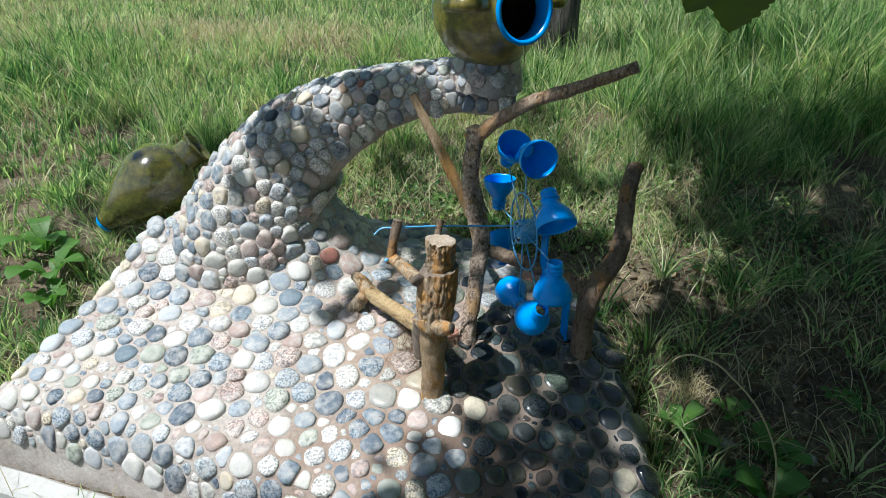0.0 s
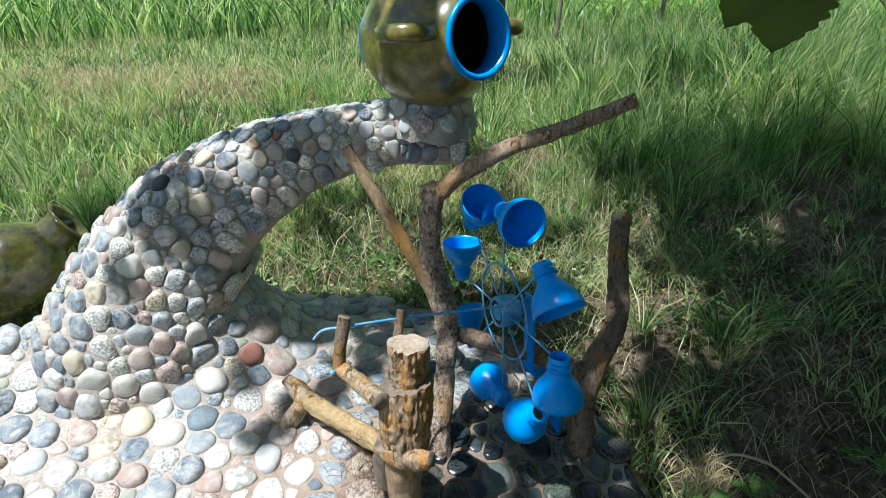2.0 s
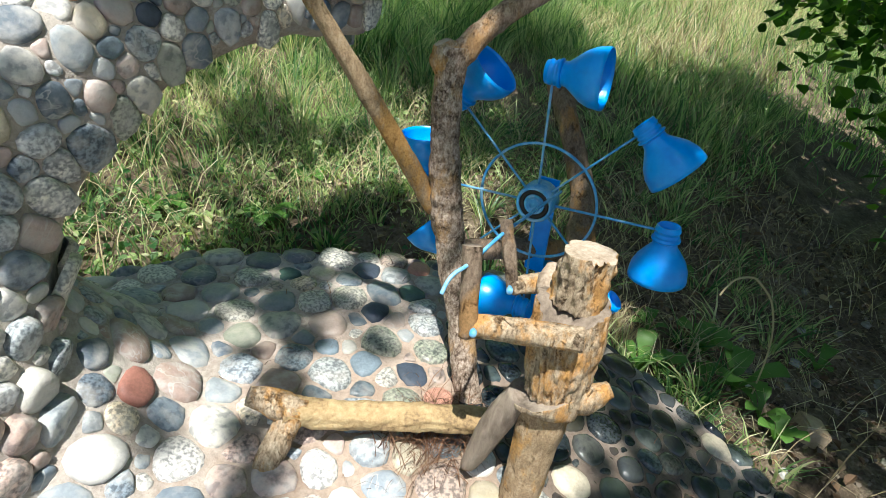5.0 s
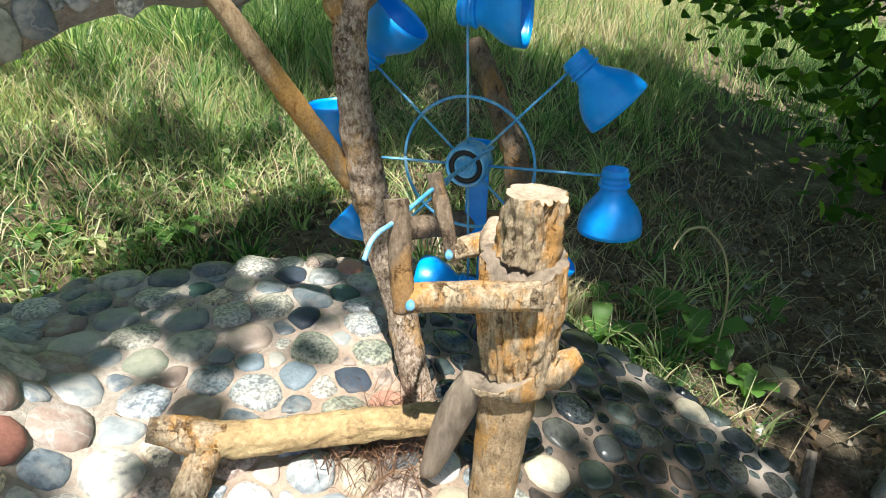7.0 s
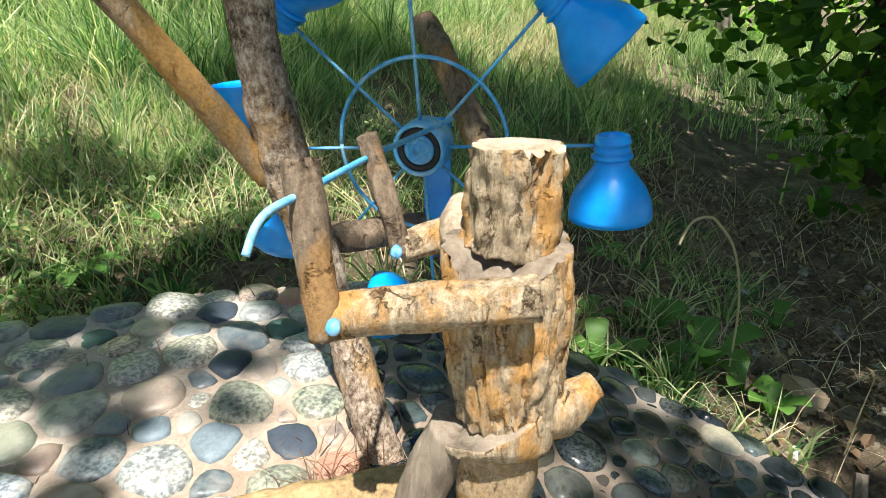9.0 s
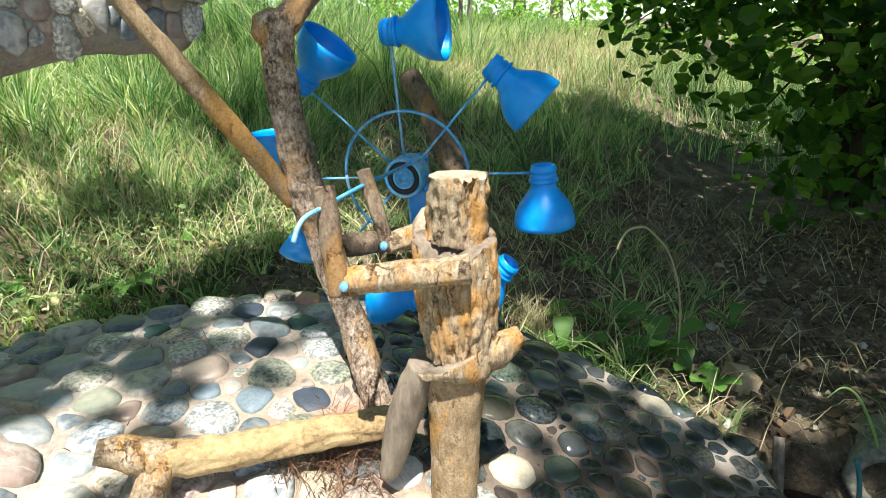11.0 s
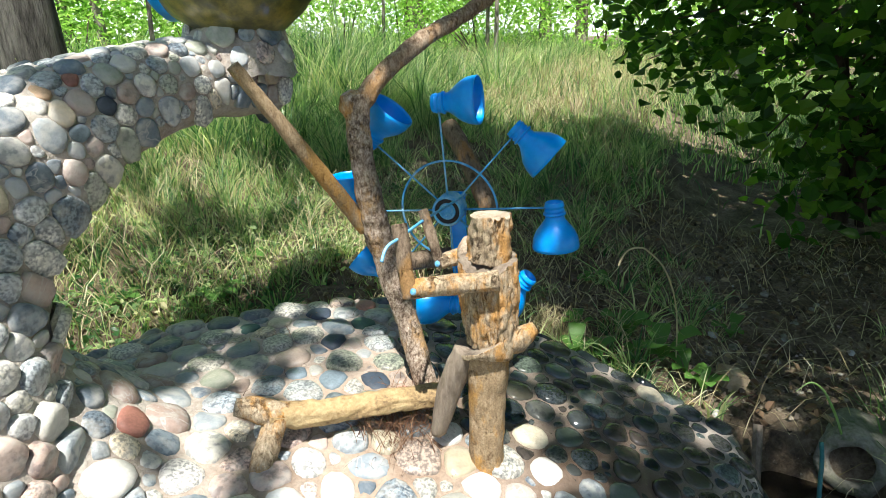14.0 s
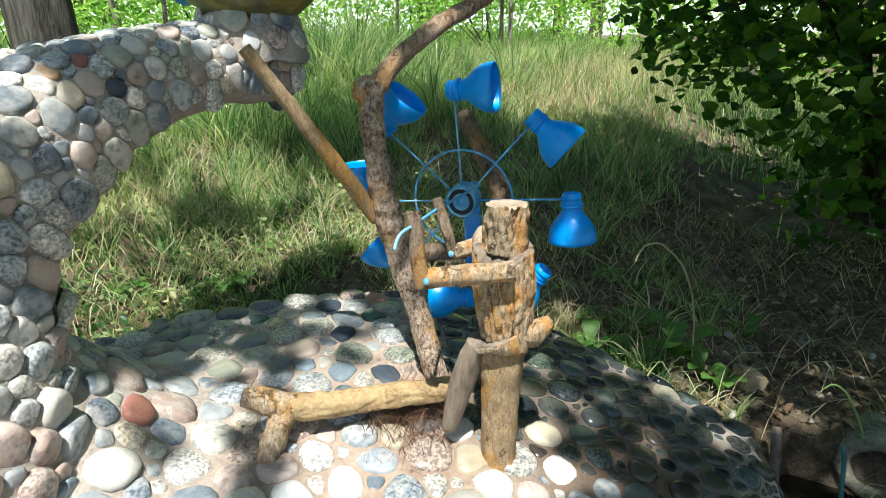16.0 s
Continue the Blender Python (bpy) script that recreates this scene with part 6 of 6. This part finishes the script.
def stone(i):
    """A worn river stone, its outline pressed in where its neighbours sit: place and turn, then its corners."""
    p, nrm, r, tint = placed[i]
    up = nrm.normalized()
    joint, swell, low, high, least, most = bed(p)[2:]
    side = up.orthogonal().normalized()
    q = Matrix.Rotation(random.uniform(0, 2 * math.pi), 3, up) @ side
    w = up.cross(q)
    turn = np.array([[q.x, w.x, up.x], [q.y, w.y, up.y], [q.z, w.z, up.z]])
    d = grid[:, :3] - p
    near = np.linalg.norm(d, axis=1)
    pick = (near < 2.4 * (r + grid[:, 3])) & (near > 1e-6)
    local, rad = d[pick] @ turn, grid[pick, 3]
    flat = np.hypot(local[:, 0], local[:, 1]) + 1e-6
    limit = near[pick] * r / (r + rad) - joint / 2
    th = 2 * math.pi * np.arange(SEG) / SEG
    a, b, c = r * swell * random.uniform(1.05, 1.55), r * swell * random.uniform(0.74, 0.98), r * random.uniform(low, high)
    e = random.uniform(2.0, 2.6)
    cap = ((np.abs(np.cos(th)) / a) ** e + (np.abs(np.sin(th)) / b) ** e) ** (-1 / e)
    cap = cap * np.array([1 + 0.16 * noise.noise(Vector((math.cos(t) * 1.3 + i * 7, math.sin(t) * 1.3, 0.3))) for t in th])
    inv = cap ** -11.0
    for (lx, ly, lz), f, m in zip(local, flat, limit):
        co = (lx * np.cos(th) + ly * np.sin(th)) / f
        inv = inv + np.where(co > 0.15, (max(m, 0.4 * r) / np.maximum(co, 0.15)) ** -11.0, 0.0)
    out = inv ** (-1 / 11.0)
    out = 0.76 * out + 0.12 * (np.roll(out, 1) + np.roll(out, -1))
    tx, ty = random.uniform(-0.25, 0.25), random.uniform(-0.25, 0.25)
    verts = []
    for k, (rr, h) in enumerate(RINGS):
        for j in range(SEG):
            x, y = rr * out[j] * math.cos(th[j]), rr * out[j] * math.sin(th[j])
            lift = 1 + (tx * x + ty * y) / r + 0.18 * noise.noise(Vector((x / r * 1.4 + i * 3, y / r * 1.4, k * 0.3)))
            verts.append((x, y, c * h * lift))
    verts.append((0.0, 0.0, c * (1.0 + 0.1 * noise.noise(Vector((i * 3.0, 0.5, 0.5))))))
    o = Vector(p) - up * c * random.uniform(least, most)
    return Matrix(((q.x, w.x, up.x, o.x), (q.y, w.y, up.y, o.y), (q.z, w.z, up.z, o.z), (0, 0, 0, 1))), verts


def build_mound():
    """The mortar, finer than the stones, drawn up a little round each of them."""
    gx, gy = np.arange(-1.0, 0.48, 0.0075), np.arange(0.45, 1.6, 0.0075)
    X, Y = np.meshgrid(gx, gy, indexing="ij")
    D = edge_distance(X, Y)
    e = 0.004
    DX, DY = (edge_distance(X + e, Y) - edge_distance(X - e, Y)) / (2 * e), (edge_distance(X, Y + e) - edge_distance(X, Y - e)) / (2 * e)
    out = np.where(D < 0, -D, 0)
    X, Y = X + out * DX, Y + out * DY
    top = mound_z(X, Y)
    lip = np.zeros_like(top)
    for q, nrm, r, tint in placed:
        i0, i1 = np.searchsorted(gx, (q[0] - 2 * r, q[0] + 2 * r))
        j0, j1 = np.searchsorted(gy, (q[1] - 2 * r, q[1] + 2 * r))
        if abs(q[2] - float(mound_z(q[0], q[1]))) > 0.03 or i1 <= i0 or j1 <= j0:
            continue
        d = np.hypot(X[i0:i1, j0:j1] - q[0], Y[i0:i1, j0:j1] - q[1]) / r
        lip[i0:i1, j0:j1] = np.maximum(lip[i0:i1, j0:j1], (0.05 if on_apron(q) else 0.07) * r * np.exp(-((d - 0.95) / 0.42) ** 2))
    lump_ = np.array([[noise.noise(Vector((x * 34, y * 34, 0))) + 0.5 * noise.noise(Vector((x * 90, y * 90, 3))) for x, y in zip(rx, ry)] for rx, ry in zip(X, Y)])
    Z = np.where(D < 0, ground_z(X, Y) - 0.08, top + lip + 0.0035 * lump_ * np.clip(D / 0.02, 0, 1))
    n = len(gy)
    keep = (D[:-1, :-1] > 0) | (D[1:, 1:] > 0) | (D[1:, :-1] > 0) | (D[:-1, 1:] > 0)
    i, j = np.nonzero(keep)
    q = np.stack([i * n + j, (i + 1) * n + j, (i + 1) * n + j + 1, i * n + j + 1], -1)
    part("mortar_base", quad_soup("mortar_base", np.stack([X, Y, Z], -1).reshape(-1, 3), q, MORTAR), mound, "pale sandy mortar base")


build_mound()
KINDS = {"dry": (STONE, STONE_FAR, "grey and cream pebbles"), "damp": (STONE_DAMP, STONE_DAMP_FAR, "damp coloured pebbles"), "wet": (STONE_WET, STONE_WET_FAR, "wet black pebbles")}
rest = {k: ([], []) for k in KINDS}
count = 0
order = sorted(range(len(placed)), key=lambda i: (placed[i][3] is None, not (-0.45 < placed[i][0][0] < 0.36 and 0.60 < placed[i][0][1] < 1.36 and placed[i][2] > 0.0135)))
for i in order:
    p, nrm, r, tint = placed[i]
    m, verts = stone(i)
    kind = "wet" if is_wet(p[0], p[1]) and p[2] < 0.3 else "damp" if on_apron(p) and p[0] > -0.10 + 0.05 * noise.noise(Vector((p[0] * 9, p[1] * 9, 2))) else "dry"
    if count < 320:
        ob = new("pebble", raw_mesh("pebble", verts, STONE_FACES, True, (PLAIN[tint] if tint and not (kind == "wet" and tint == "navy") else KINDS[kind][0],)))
        ob.parent = mound
        ob.matrix_basis = m
        count += 1
    else:
        v, f = rest[kind]
        o = len(v)
        v += [m @ Vector(q) for q in verts]
        f += [tuple(j + o for j in q) for q in STONE_FACES]
for kind, (v, f) in rest.items():
    if v:
        part("pebble_infill", raw_mesh("pebble_infill", v, f, True, (KINDS[kind][1],)), mound, KINDS[kind][2], "stuff")

# the drain hole at the corner of the mound
TEAL_PLASTIC = two_scale("faded_teal_plastic", [(0.3, (0.02, 0.07, 0.075)), (0.5, (0.035, 0.15, 0.16)), (0.7, (0.10, 0.17, 0.15))], 30, 160, 0.7, 0.4, 0.002, 0.3)
MUDDY_WATER = two_scale("muddy_water", [(0.3, (0.012, 0.009, 0.006)), (0.7, (0.035, 0.026, 0.017))], 14, 60, 0.12, 0.25, 0.001, 0.5)
v = [(0.35, 0.445, -0.100)] + [(0.35 + 0.135 * math.cos(a), 0.445 + 0.115 * math.sin(a), -0.100 + 0.0006 * math.sin(5 * a)) for a in np.linspace(0, 2 * math.pi, 40, endpoint=False)]
tagged(new("puddle", raw_mesh("puddle", v, [(0, 1 + i, 1 + (i + 1) % 40) for i in range(40)], True, (MUDDY_WATER,))), "dark muddy water standing in the drain hole", "puddle")
stake = thing("edging_board", "weathered split board edging the drain hole", "board", at=(0.365, 0.522, -0.13))
v, f, k = tube_data([Vector((0.448, 0.533, 0.004)), Vector((0.425, 0.530, -0.03)), Vector((0.398, 0.526, -0.075)), Vector((0.365, 0.522, -0.13))], [0.0075, 0.0085, 0.008, 0.009], seg=7, rings=16)
part("plank", raw_mesh("plank", v, f, False, (GREY_WOOD,)), stake)
TEAL = [(0.428, 0.440, 0.010), (0.400, 0.439, -0.001), (0.365, 0.440, -0.025), (0.332, 0.441, -0.044)]
hose = thing("teal_hose", "thin faded teal hose beside the concrete pipe", "hose", at=TEAL[-1])
rod("tube", TEAL, 0.0034, hose, TEAL_PLASTIC, 10, 24)
ARCHED = [(0.470, 0.403, -0.011), (0.478, 0.416, 0.026), (0.482, 0.430, 0.054), (0.484, 0.445, 0.078), (0.478, 0.465, 0.090), (0.462, 0.485, 0.076)]
arched = thing("bent_grass_blade", "long green grass blade bent over the drain hole", "grass", at=ARCHED[0])
v, f, k = tube_data([Vector(p) for p in ARCHED], [0.0016, 0.0022, 0.0024, 0.002, 0.0015, 0.0006], seg=6, rings=30)
part("blade", raw_mesh("blade", v, f, True, (GRASS,)), arched)
x, y = rng.uniform(0.40, 0.66, 130), rng.uniform(0.22, 0.35, 130)
blades("pipe_grass", x, y, rng.uniform(0.05, 0.14, 130), rng.uniform(0.0022, 0.0042, 130), rng.uniform(0.4, 1.1, 130), GRASS, "broad green grass growing over the concrete pipe", "grass")
for wx, wy in ((0.42, 0.315), (0.50, 0.29), (0.58, 0.31)):
    weed(wx, wy, 9, 0.045, 0.8, "broad-leaved green weed beside the concrete pipe")
x, y = rng.uniform(0.33, 0.47, 60), rng.uniform(0.25, 0.325, 60)
blades("pipe_grass", x, y, rng.uniform(0.07, 0.15, 60), rng.uniform(0.0025, 0.0045, 60), rng.uniform(0.3, 1.0, 60), GRASS, "broad green grass beside the drain hole", "grass")
